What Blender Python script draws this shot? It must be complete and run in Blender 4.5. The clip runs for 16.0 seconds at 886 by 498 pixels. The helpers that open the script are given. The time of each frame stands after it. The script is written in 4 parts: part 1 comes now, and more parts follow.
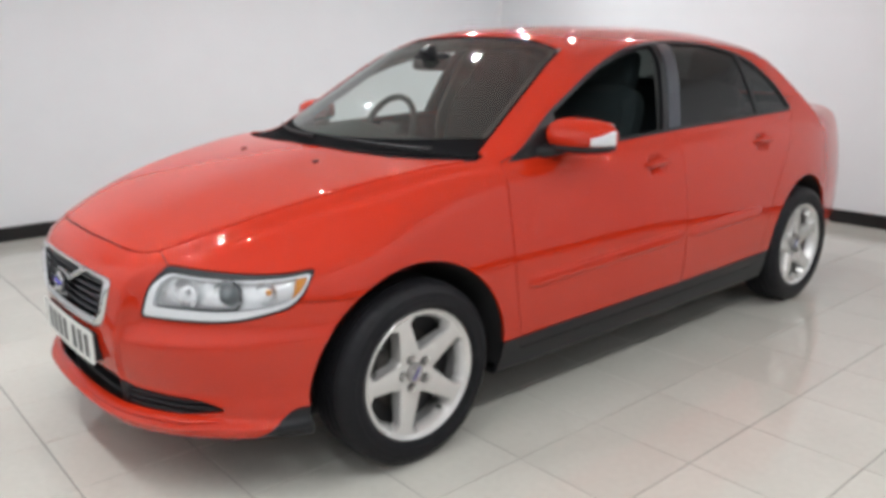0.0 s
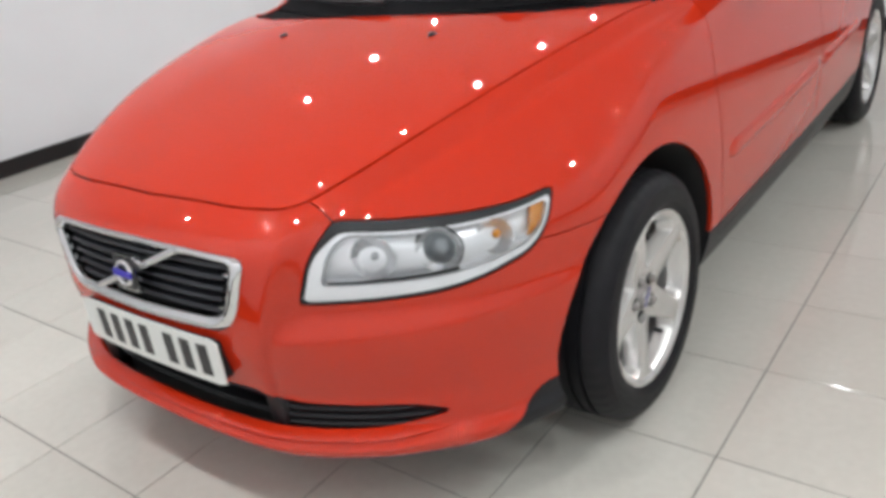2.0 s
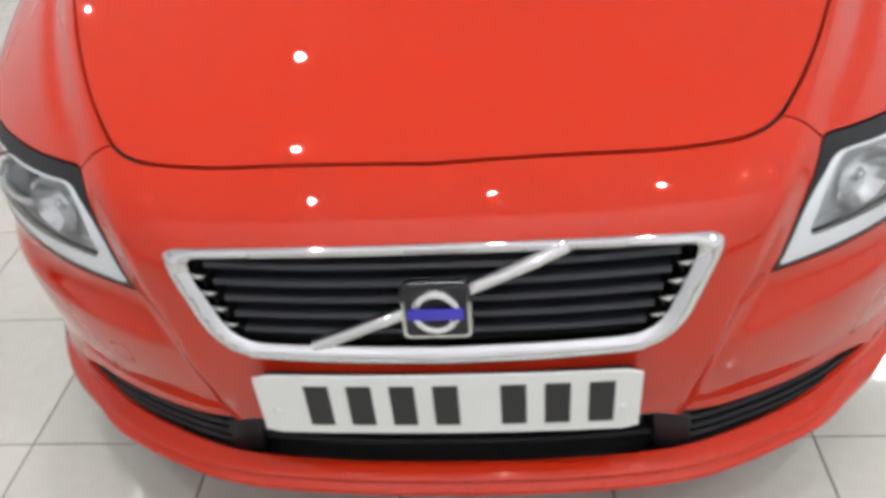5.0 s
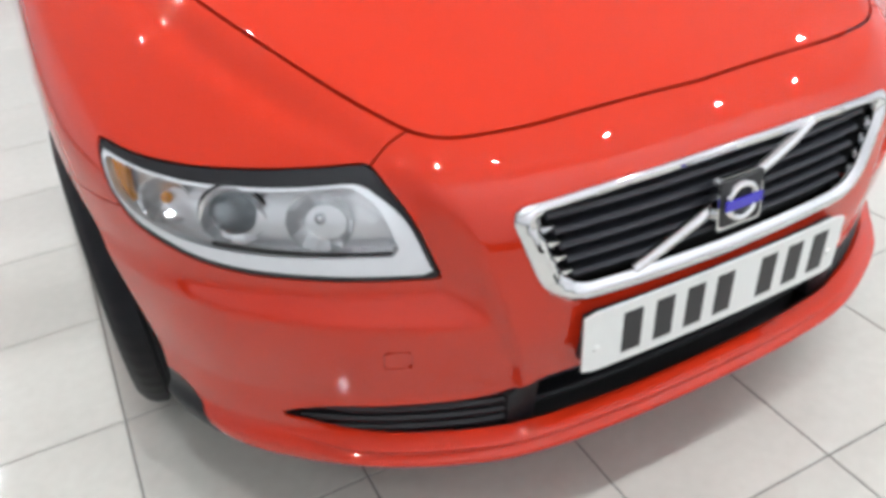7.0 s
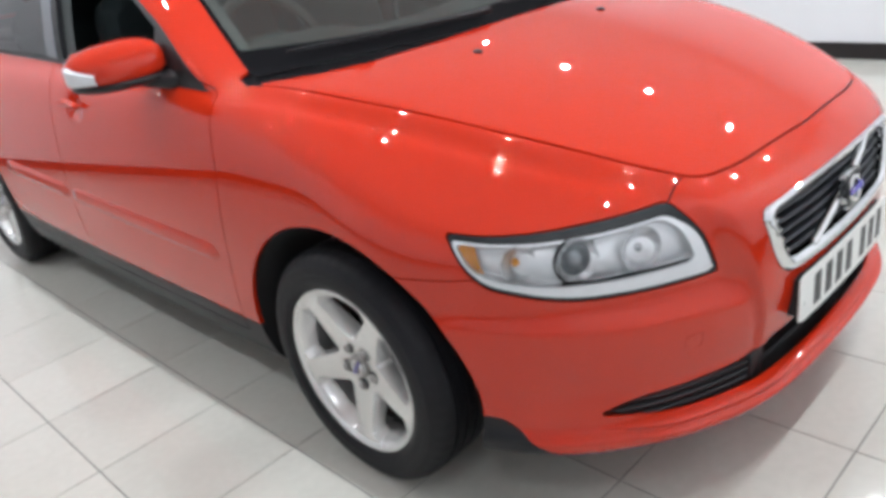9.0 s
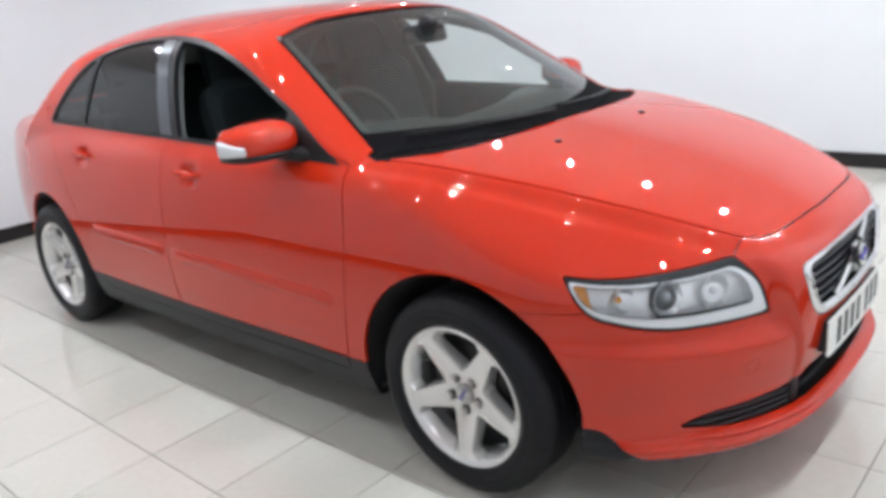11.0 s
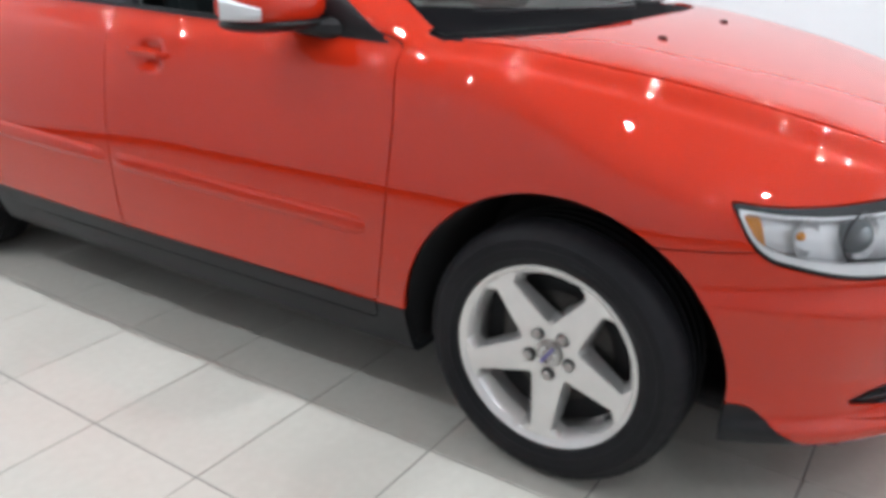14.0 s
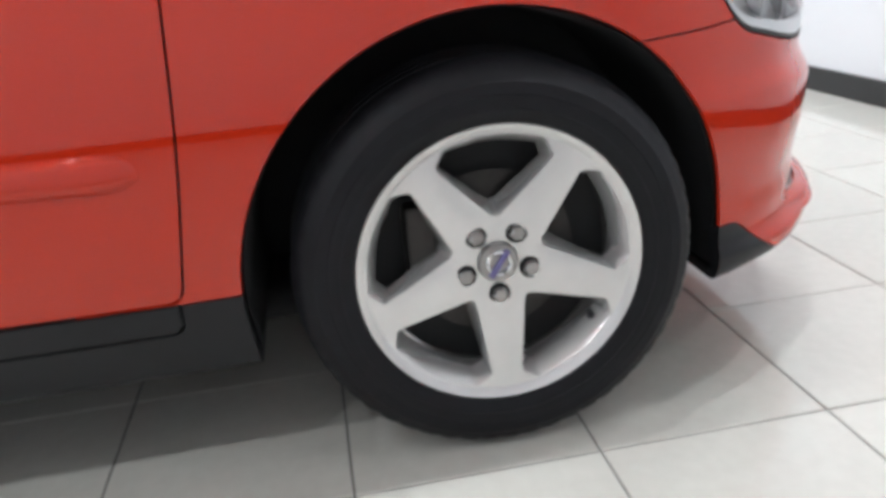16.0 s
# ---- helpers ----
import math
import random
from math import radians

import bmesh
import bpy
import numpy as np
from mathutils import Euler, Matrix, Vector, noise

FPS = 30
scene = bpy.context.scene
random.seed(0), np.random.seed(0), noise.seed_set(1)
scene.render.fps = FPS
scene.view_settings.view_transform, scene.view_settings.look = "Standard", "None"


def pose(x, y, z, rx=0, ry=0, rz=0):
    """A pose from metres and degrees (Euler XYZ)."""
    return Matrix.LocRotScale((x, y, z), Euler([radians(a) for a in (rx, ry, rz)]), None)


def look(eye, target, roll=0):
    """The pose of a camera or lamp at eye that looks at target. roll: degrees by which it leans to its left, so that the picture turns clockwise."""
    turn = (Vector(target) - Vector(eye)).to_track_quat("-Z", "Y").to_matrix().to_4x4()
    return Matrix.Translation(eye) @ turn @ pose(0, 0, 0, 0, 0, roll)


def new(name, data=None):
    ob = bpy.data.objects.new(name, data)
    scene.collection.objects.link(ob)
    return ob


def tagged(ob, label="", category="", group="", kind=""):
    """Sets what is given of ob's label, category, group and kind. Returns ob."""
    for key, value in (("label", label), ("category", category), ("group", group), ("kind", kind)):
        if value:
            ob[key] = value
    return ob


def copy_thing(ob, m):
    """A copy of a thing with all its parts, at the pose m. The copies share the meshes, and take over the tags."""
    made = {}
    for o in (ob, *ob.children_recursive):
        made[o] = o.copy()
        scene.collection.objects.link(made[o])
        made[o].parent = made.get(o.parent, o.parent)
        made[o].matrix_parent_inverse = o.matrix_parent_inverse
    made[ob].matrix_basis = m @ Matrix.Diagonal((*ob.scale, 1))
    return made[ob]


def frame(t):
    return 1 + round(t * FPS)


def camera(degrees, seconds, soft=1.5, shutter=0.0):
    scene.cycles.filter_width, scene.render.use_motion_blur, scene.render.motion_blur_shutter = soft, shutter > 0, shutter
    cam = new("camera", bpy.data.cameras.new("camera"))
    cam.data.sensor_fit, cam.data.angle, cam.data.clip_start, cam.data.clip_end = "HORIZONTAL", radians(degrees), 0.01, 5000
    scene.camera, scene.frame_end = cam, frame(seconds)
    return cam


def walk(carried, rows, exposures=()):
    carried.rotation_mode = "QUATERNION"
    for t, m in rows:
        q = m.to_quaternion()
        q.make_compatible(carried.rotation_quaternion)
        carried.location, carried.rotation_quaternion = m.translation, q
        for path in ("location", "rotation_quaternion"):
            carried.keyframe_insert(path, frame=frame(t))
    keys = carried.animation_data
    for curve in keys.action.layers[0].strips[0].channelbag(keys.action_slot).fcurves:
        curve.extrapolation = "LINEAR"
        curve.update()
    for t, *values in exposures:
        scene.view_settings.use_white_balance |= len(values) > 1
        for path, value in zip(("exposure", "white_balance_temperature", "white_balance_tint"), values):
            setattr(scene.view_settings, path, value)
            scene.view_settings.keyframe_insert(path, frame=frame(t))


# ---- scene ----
cam = camera(59.4, 16.0, soft=4.0, shutter=0.3)
PATH = [
    (0, (2.691, -1.477, 1.331), (1.222, -0.212, 0.841), -0.4),
    (0.5, (2.424, -1.516, 1.312), (1.007, -0.216, 0.763), -1.8),
    (1, (2.119, -1.537, 1.292), (0.764, -0.213, 0.651), -4.0),
    (1.5, (1.843, -1.558, 1.29), (0.562, -0.21, 0.555), -6.0),
    (2, (1.531, -1.596, 1.263), (0.37, -0.187, 0.447), -7.8),
    (2.5, (1.275, -1.61, 1.238), (0.221, -0.16, 0.352), -10.0),
    (3, (1.045, -1.617, 1.233), (0.11, -0.132, 0.275), -12.0),
    (3.2, (0.941, -1.633, 1.247), (0.097, -0.121, 0.246), -11.5),
    (5.3, (-0.025, -1.537, 1.232), (-0.092, 0.063, 0.033), -4.2),
    (5.5, (-0.102, -1.55, 1.227), (-0.091, 0.058, 0.038), -3.3),
    (6, (-0.33, -1.536, 1.214), (-0.079, 0.037, 0.005), -2.3),
    (6.5, (-0.55, -1.544, 1.198), (-0.096, 0.008, 0.021), -2.9),
    (7, (-0.793, -1.497, 1.209), (-0.089, -0.01, 0.071), -3.6),
    (7.5, (-1.011, -1.46, 1.23), (-0.111, -0.013, 0.184), -5.3),
    (8, (-1.258, -1.437, 1.259), (-0.214, -0.021, 0.306), -6.5),
    (8.5, (-1.499, -1.41, 1.285), (-0.368, -0.025, 0.388), -7.9),
    (9, (-1.748, -1.376, 1.326), (-0.522, -0.025, 0.505), -8.8),
    (9.5, (-1.941, -1.339, 1.358), (-0.633, -0.004, 0.645), -8.9),
    (9.7, (-2.017, -1.344, 1.364), (-0.684, -0.008, 0.704), -8.5),
    (11.8, (-2.51, -1.371, 1.433), (-1.074, -0.111, 0.843), -4.1),
    (12, (-2.545, -1.358, 1.423), (-1.096, -0.114, 0.828), -3.7),
    (12.5, (-2.531, -1.318, 1.387), (-1.1, -0.066, 0.767), -3.1),
    (13, (-2.446, -1.162, 1.334), (-1.046, 0.102, 0.669), -2.2),
    (13.5, (-2.377, -0.932, 1.246), (-0.93, 0.271, 0.568), -1.1),
    (14, (-2.247, -0.657, 1.169), (-0.698, 0.377, 0.44), 0.2),
    (14.5, (-2.129, -0.454, 1.077), (-0.496, 0.394, 0.293), -0.0),
    (15, (-2.062, -0.203, 0.939), (-0.304, 0.294, 0.124), 0.1),
    (15.3, (-2.012, -0.077, 0.848), (-0.193, 0.206, 0.068), -1.3),
    (15.5, (-2.001, 0.003, 0.85), (-0.173, 0.157, 0.052), -2.0),
    (16, (-1.91, 0.243, 0.771), (-0.066, -0.03, 0.046), -5.0),
]
walk(cam, [(t, look(eye, target, roll)) for t, eye, target, roll in PATH], [(0, 0.48, 6540, 10), (3, 0.45, 6560, 10), (5.5, 0.6, 6500, 10), (6.5, 0.8, 6350, 10), (9, 0.68, 6230, 10), (12, 0.68, 6200, 10), (14.5, 0.68, 6220, 10), (16, 0.82, 6230, 10)])

# ---- world and large lights ----
world = bpy.data.worlds.new("world")
scene.world = world
world.use_nodes = True
world.node_tree.nodes["Background"].inputs[0].default_value = (0.9, 0.93, 1.0, 1)
world.node_tree.nodes["Background"].inputs[1].default_value = 0.02
scene.view_settings.exposure = 0.0

# room, in metres: the car's front axle is the origin, its nose points to -y
WX, WY0, WY1, CEIL = 3.65, -2.08, 4.85, 2.45
TILE, TX0, TY0 = 0.396, -0.92, 0.662
LIGHT_X, LIGHT_Y = (-0.73, 2.38), (-1.36,) + tuple(-0.36 + 0.8 * k for k in range(6))
WEST_X, WEST_Y = -2.0, (-1.36,) + tuple(1.04 + 0.8 * k for k in range(5))
CROSS_X, CROSS_Y = (0.08, 0.87, 1.66), (-1.36,)

# ---- materials ----


def material(name, colour, rough=0.5, metal=0.0, coat=0.0, grain=0.0, scale=40.0, bump=0.0, bscale=200.0, **more):
    """A procedural surface: base colour with two scales of variation, and fine relief."""
    m = bpy.data.materials.new(name)
    m.use_nodes = True
    nt = m.node_tree
    b = nt.nodes["Principled BSDF"]
    b.inputs["Base Color"].default_value = (*colour, 1)
    b.inputs["Roughness"].default_value = rough
    b.inputs["Metallic"].default_value = metal
    if coat:
        b.inputs["Coat Weight"].default_value = coat
        b.inputs["Coat Roughness"].default_value = 0.008
    for key, value in more.items():
        b.inputs[key.replace("_", " ")].default_value = value
    tc = nt.nodes.new("ShaderNodeTexCoord")
    if grain:
        n1, n2 = nt.nodes.new("ShaderNodeTexNoise"), nt.nodes.new("ShaderNodeTexNoise")
        n1.inputs["Scale"].default_value, n2.inputs["Scale"].default_value = scale, scale / 14
        n1.inputs["Detail"].default_value = 6
        mix = nt.nodes.new("ShaderNodeMath")
        mix.operation = "ADD"
        nt.links.new(tc.outputs["Object"], n1.inputs["Vector"])
        nt.links.new(tc.outputs["Object"], n2.inputs["Vector"])
        nt.links.new(n1.outputs["Fac"], mix.inputs[0])
        nt.links.new(n2.outputs["Fac"], mix.inputs[1])
        ramp = nt.nodes.new("ShaderNodeMapRange")
        ramp.inputs["From Min"].default_value, ramp.inputs["From Max"].default_value = 0.6, 1.4
        ramp.inputs["To Min"].default_value, ramp.inputs["To Max"].default_value = 1 - grain, 1 + grain
        nt.links.new(mix.outputs[0], ramp.inputs["Value"])
        mul = nt.nodes.new("ShaderNodeVectorMath")
        mul.operation = "SCALE"
        mul.inputs[0].default_value = colour
        nt.links.new(ramp.outputs["Result"], mul.inputs["Scale"])
        nt.links.new(mul.outputs["Vector"], b.inputs["Base Color"])
    if bump:
        n3, bp = nt.nodes.new("ShaderNodeTexNoise"), nt.nodes.new("ShaderNodeBump")
        n3.inputs["Scale"].default_value = bscale
        n3.inputs["Detail"].default_value = 4
        bp.inputs["Strength"].default_value = bump
        bp.inputs["Distance"].default_value = 0.002
        nt.links.new(tc.outputs["Object"], n3.inputs["Vector"])
        nt.links.new(n3.outputs["Fac"], bp.inputs["Height"])
        nt.links.new(bp.outputs["Normal"], b.inputs["Normal"])
    return m


def glowing(name, colour, strength):
    m = bpy.data.materials.new(name)
    m.use_nodes = True
    b = m.node_tree.nodes["Principled BSDF"]
    b.inputs["Base Color"].default_value = (0.8, 0.8, 0.8, 1)
    b.inputs["Emission Color"].default_value = (*colour, 1)
    b.inputs["Emission Strength"].default_value = strength
    return m


def clear_glass(name, colour, ior=1.45, rough=0.0, veil=0.0):
    """Thin glass: lets light through with a tint, and mirrors by its Fresnel gloss."""
    m = bpy.data.materials.new(name)
    m.use_nodes = True
    nt = m.node_tree
    nt.nodes.remove(nt.nodes["Principled BSDF"])
    out = nt.nodes["Material Output"]
    tr, gl, mx, fr = (nt.nodes.new("ShaderNode" + k) for k in ("BsdfTransparent", "BsdfGlossy", "MixShader", "Fresnel"))
    tr.inputs["Color"].default_value = (*colour, 1)
    gl.inputs["Roughness"].default_value = rough
    fr.inputs["IOR"].default_value = ior
    nt.links.new(fr.outputs[0], mx.inputs[0])
    nt.links.new(tr.outputs[0], mx.inputs[1])
    nt.links.new(gl.outputs[0], mx.inputs[2])
    top = mx
    # Pale diffuse veil: the bright ceiling's reflection, mixed into the glass as colour.
    if veil:
        veil_bsdf, over = nt.nodes.new("ShaderNodeBsdfDiffuse"), nt.nodes.new("ShaderNodeMixShader")
        tc, spots, amount = nt.nodes.new("ShaderNodeTexCoord"), nt.nodes.new("ShaderNodeTexNoise"), nt.nodes.new("ShaderNodeMapRange")
        veil_bsdf.inputs["Color"].default_value = (0.50, 0.57, 0.53, 1)
        spots.inputs["Scale"].default_value = 3.0
        amount.inputs["To Min"].default_value, amount.inputs["To Max"].default_value = veil * 0.8, veil * 1.2
        nt.links.new(tc.outputs["Object"], spots.inputs["Vector"])
        nt.links.new(spots.outputs["Fac"], amount.inputs["Value"])
        nt.links.new(amount.outputs["Result"], over.inputs[0])
        nt.links.new(mx.outputs[0], over.inputs[1])
        nt.links.new(veil_bsdf.outputs[0], over.inputs[2])
        top = over
    nt.links.new(top.outputs[0], out.inputs["Surface"])
    return m


RED = material("red_paint", (0.51, 0.026, 0.007), rough=0.6, coat=1.0, Coat_IOR=1.54, grain=0.02, scale=9.0, Specular_IOR_Level=0.0)
BLACK_TRIM = material("black_plastic", (0.011, 0.0115, 0.0135), rough=0.42, grain=0.15, scale=60, bump=0.2, bscale=500, Specular_IOR_Level=0.3)
FRIT = material("black_glass_border", (0.006, 0.006, 0.007), rough=0.8, grain=0.05, Specular_IOR_Level=0.03)
# Near-black base that puts the shade of cavities into colour; black liners share it.
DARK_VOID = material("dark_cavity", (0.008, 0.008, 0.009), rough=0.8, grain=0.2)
PILLAR = material("gloss_pillar_trim", (0.03, 0.035, 0.05), rough=0.25, coat=0.5, grain=0.05)
RUBBER = material("tyre_rubber", (0.009, 0.009, 0.011), rough=0.5, grain=0.3, scale=30, bump=0.35, bscale=300, Specular_IOR_Level=0.2)
ALLOY = material("silver_alloy", (0.71, 0.705, 0.695), rough=0.26, metal=0.72, coat=0.3, grain=0.06, scale=30)
CHROME = material("chrome", (0.74, 0.75, 0.76), rough=0.05, metal=1.0, grain=0.02)
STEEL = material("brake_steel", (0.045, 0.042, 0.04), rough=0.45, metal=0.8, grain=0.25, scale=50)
NUT = material("wheel_nut_steel", (0.35, 0.34, 0.33), rough=0.35, metal=0.9, grain=0.1)
GLASS = clear_glass("window_glass", (0.78, 0.87, 0.84), 1.75, veil=0.035)
TINT = clear_glass("tinted_glass", (0.27, 0.29, 0.30), 1.5)
LENS = clear_glass("lamp_lens", (0.97, 0.98, 0.985), 1.5)
FACET = material("faceted_reflector", (0.95, 0.955, 0.96), rough=0.12, metal=0.65, grain=0.02)
REFLECTOR = material("lamp_reflector", (0.93, 0.94, 0.95), rough=0.24, metal=0.4, grain=0.05, scale=60, bump=0.6, bscale=45)
PROJ = material("projector_glass", (0.16, 0.18, 0.19), rough=0.05, coat=1.0, grain=0.05)
SLAT = material("slat_plastic", (0.020, 0.021, 0.026), rough=0.38, grain=0.1)
LAMP_WHITE = material("lamp_pale_band", (0.66, 0.68, 0.70), rough=0.35, grain=0.04)
AMBER = material("amber_lens", (0.85, 0.33, 0.03), rough=0.2, coat=0.6, grain=0.08)
PLATE = material("plate_white", (0.72, 0.73, 0.70), rough=0.3, grain=0.03)
PLATE_INK = material("plate_black", (0.012, 0.012, 0.014), rough=0.4, grain=0.05)
BLUE = material("badge_blue", (0.05, 0.04, 0.42), rough=0.25, coat=0.5, grain=0.05)
CAP_BLUE = material("cap_faded_blue", (0.13, 0.12, 0.30), rough=0.35, coat=0.3, grain=0.08)
CLOTH = material("seat_cloth", (0.012, 0.022, 0.024), rough=0.9, grain=0.12, scale=30, bump=0.05, bscale=300)
DASH = material("dashboard_plastic", (0.06, 0.065, 0.064), rough=0.6, grain=0.15, scale=60, bump=0.3, bscale=700)
TRIM_GREY = material("cabin_grey_plastic", (0.11, 0.12, 0.118), rough=0.65, grain=0.08, scale=40, bump=0.1, bscale=500)
WALL = material("white_wall_paint", (0.78, 0.795, 0.82), rough=0.55, grain=0.02, scale=4, bump=0.06, bscale=90)
CEILING = material("white_ceiling", (0.82, 0.82, 0.82), rough=0.8, grain=0.02, scale=5)
SKIRT = material("black_skirting_board", (0.012, 0.012, 0.013), rough=0.3, grain=0.2)
GROUT = material("tile_grout", (0.17, 0.16, 0.15), rough=0.85, grain=0.25, scale=30)
MIRROR = material("mirror_glass", (0.85, 0.86, 0.87), rough=0.02, metal=1.0)
DOWNLIGHT = glowing("downlight_glow", (0.95, 0.985, 1.0), 1820.0)
DOWNLIGHT_SOFT = glowing("downlight_soft_glow", (0.95, 0.985, 1.0), 1180.0)


def tile_material():
    m = material("polished_floor_tile", (0.55, 0.51, 0.44), rough=0.12)
    nt = m.node_tree
    b = nt.nodes["Principled BSDF"]
    tc = nt.nodes["Texture Coordinate"]
    info = nt.nodes.new("ShaderNodeObjectInfo")
    big, small = nt.nodes.new("ShaderNodeTexNoise"), nt.nodes.new("ShaderNodeTexNoise")
    big.inputs["Scale"].default_value, small.inputs["Scale"].default_value = 2.2, 38
    small.inputs["Detail"].default_value = 8
    geo = nt.nodes.new("ShaderNodeNewGeometry")
    nt.links.new(geo.outputs["Position"], big.inputs["Vector"])
    nt.links.new(geo.outputs["Position"], small.inputs["Vector"])
    add = nt.nodes.new("ShaderNodeMath")
    add.operation = "ADD"
    nt.links.new(big.outputs["Fac"], add.inputs[0])
    nt.links.new(small.outputs["Fac"], add.inputs[1])
    rnd = nt.nodes.new("ShaderNodeMath")
    rnd.operation = "MULTIPLY_ADD"
    rnd.inputs[1].default_value = 0.5
    nt.links.new(info.outputs["Random"], rnd.inputs[0])
    nt.links.new(add.outputs[0], rnd.inputs[2])
    ramp = nt.nodes.new("ShaderNodeValToRGB")
    ramp.color_ramp.elements[0].position, ramp.color_ramp.elements[0].color = 0.25, (0.56, 0.545, 0.492, 1)
    ramp.color_ramp.elements[1].position, ramp.color_ramp.elements[1].color = 1.0, (0.65, 0.635, 0.577, 1)
    mr = nt.nodes.new("ShaderNodeMapRange")
    mr.inputs["From Min"].default_value, mr.inputs["From Max"].default_value = 0.6, 1.9
    nt.links.new(rnd.outputs[0], mr.inputs["Value"])
    nt.links.new(mr.outputs["Result"], ramp.inputs["Fac"])
    nt.links.new(ramp.outputs["Color"], b.inputs["Base Color"])
    rr = nt.nodes.new("ShaderNodeMapRange")
    rr.inputs["To Min"].default_value, rr.inputs["To Max"].default_value = 0.045, 0.10
    nt.links.new(big.outputs["Fac"], rr.inputs["Value"])
    nt.links.new(rr.outputs["Result"], b.inputs["Roughness"])
    wav, bp = nt.nodes.new("ShaderNodeTexNoise"), nt.nodes.new("ShaderNodeBump")
    wav.inputs["Scale"].default_value = 5.0
    bp.inputs["Strength"].default_value, bp.inputs["Distance"].default_value = 0.25, 0.002
    nt.links.new(geo.outputs["Position"], wav.inputs["Vector"])
    nt.links.new(wav.outputs["Fac"], bp.inputs["Height"])
    nt.links.new(bp.outputs["Normal"], b.inputs["Normal"])
    return m


TILE_MAT = tile_material()

# ---- small mesh helpers ----


def mesh_object(name, verts, faces, mat, parent=None, smooth=False, normals=None):
    me = bpy.data.meshes.new(name)
    me.from_pydata([tuple(map(float, v)) for v in verts], [], [tuple(map(int, f)) for f in faces])
    if smooth:
        me.shade_smooth()
    if normals is not None:
        me.normals_split_custom_set_from_vertices([tuple(map(float, n)) for n in normals])
    me.materials.append(mat)
    ob = new(name, me)
    ob.parent = parent
    return ob


def part(name, bm, mat, parent, label="", smooth=True):
    """Links a bmesh as one mesh object under a thing or a part."""
    me = bpy.data.meshes.new(name)
    bmesh.ops.recalc_face_normals(bm, faces=bm.faces)
    bm.to_mesh(me)
    bm.free()
    if smooth:
        me.shade_smooth()
        me.set_sharp_from_angle(angle=radians(35))
    me.materials.append(mat)
    ob = new(name, me)
    ob.parent = parent
    if label:
        ob["label"] = label
    return ob


def box(bm, centre, size, m=None, bevel=0.0):
    got = bmesh.ops.create_cube(bm, size=1.0)["verts"]
    bmesh.ops.scale(bm, vec=size, verts=got)
    if bevel:
        edges = list({e for v in got for e in v.link_edges})
        got = bmesh.ops.bevel(bm, geom=edges, offset=bevel, segments=3, profile=0.5, affect="EDGES")["verts"]
        got = list({v for v in got})
    if m is not None:
        bmesh.ops.transform(bm, matrix=m, verts=got)
    bmesh.ops.translate(bm, vec=centre, verts=got)
    return got


def lathe(bm, profile, steps=64, axis="x"):
    """Turns a profile of (along, radius) pairs round an axis."""
    rings = []
    for a, r in profile:
        ring = []
        for k in range(steps):
            c, s = math.cos(2 * math.pi * k / steps), math.sin(2 * math.pi * k / steps)
            ring.append(bm.verts.new((a, r * c, r * s) if axis == "x" else (r * c, r * s, a)))
        rings.append(ring)
    for p, q in zip(rings, rings[1:]):
        for k in range(steps):
            bm.faces.new((p[k], p[(k + 1) % steps], q[(k + 1) % steps], q[k]))
    return rings


def tube(bm, points, radius, steps=8, closed=False):
    """A round bar along points; radius may be a list."""
    pts = [Vector(p) for p in points]
    rings = []
    for i, p in enumerate(pts):
        a, b = pts[i - 1] if i or closed else pts[0], pts[(i + 1) % len(pts)] if i < len(pts) - 1 or closed else pts[-1]
        d = (b - a).normalized()
        u = d.cross(Vector((0.3, 0.2, 1))).normalized()
        w = d.cross(u)
        r = radius[i] if isinstance(radius, (list, tuple)) else radius
        rings.append([bm.verts.new(p + (u * math.cos(2 * math.pi * k / steps) + w * math.sin(2 * math.pi * k / steps)) * r) for k in range(steps)])
    pairs = list(zip(rings, rings[1:])) + ([(rings[-1], rings[0])] if closed else [])
    for p, q in pairs:
        for k in range(steps):
            bm.faces.new((p[k], p[(k + 1) % steps], q[(k + 1) % steps], q[k]))
    if not closed:
        bm.faces.new(rings[0])
        bm.faces.new(rings[-1])


def extrude_outline(bm, outline, depth, m=None):
    """A prism: a closed outline in x, y, raised by depth along z."""
    lo = [bm.verts.new((x, y, 0)) for x, y in outline]
    hi = [bm.verts.new((x, y, depth)) for x, y in outline]
    n = len(lo)
    bm.faces.new(lo[::-1])
    bm.faces.new(hi)
    for k in range(n):
        bm.faces.new((lo[k], lo[(k + 1) % n], hi[(k + 1) % n], hi[k]))
    if m is not None:
        bmesh.ops.transform(bm, matrix=m, verts=lo + hi)


# ---- curves ----


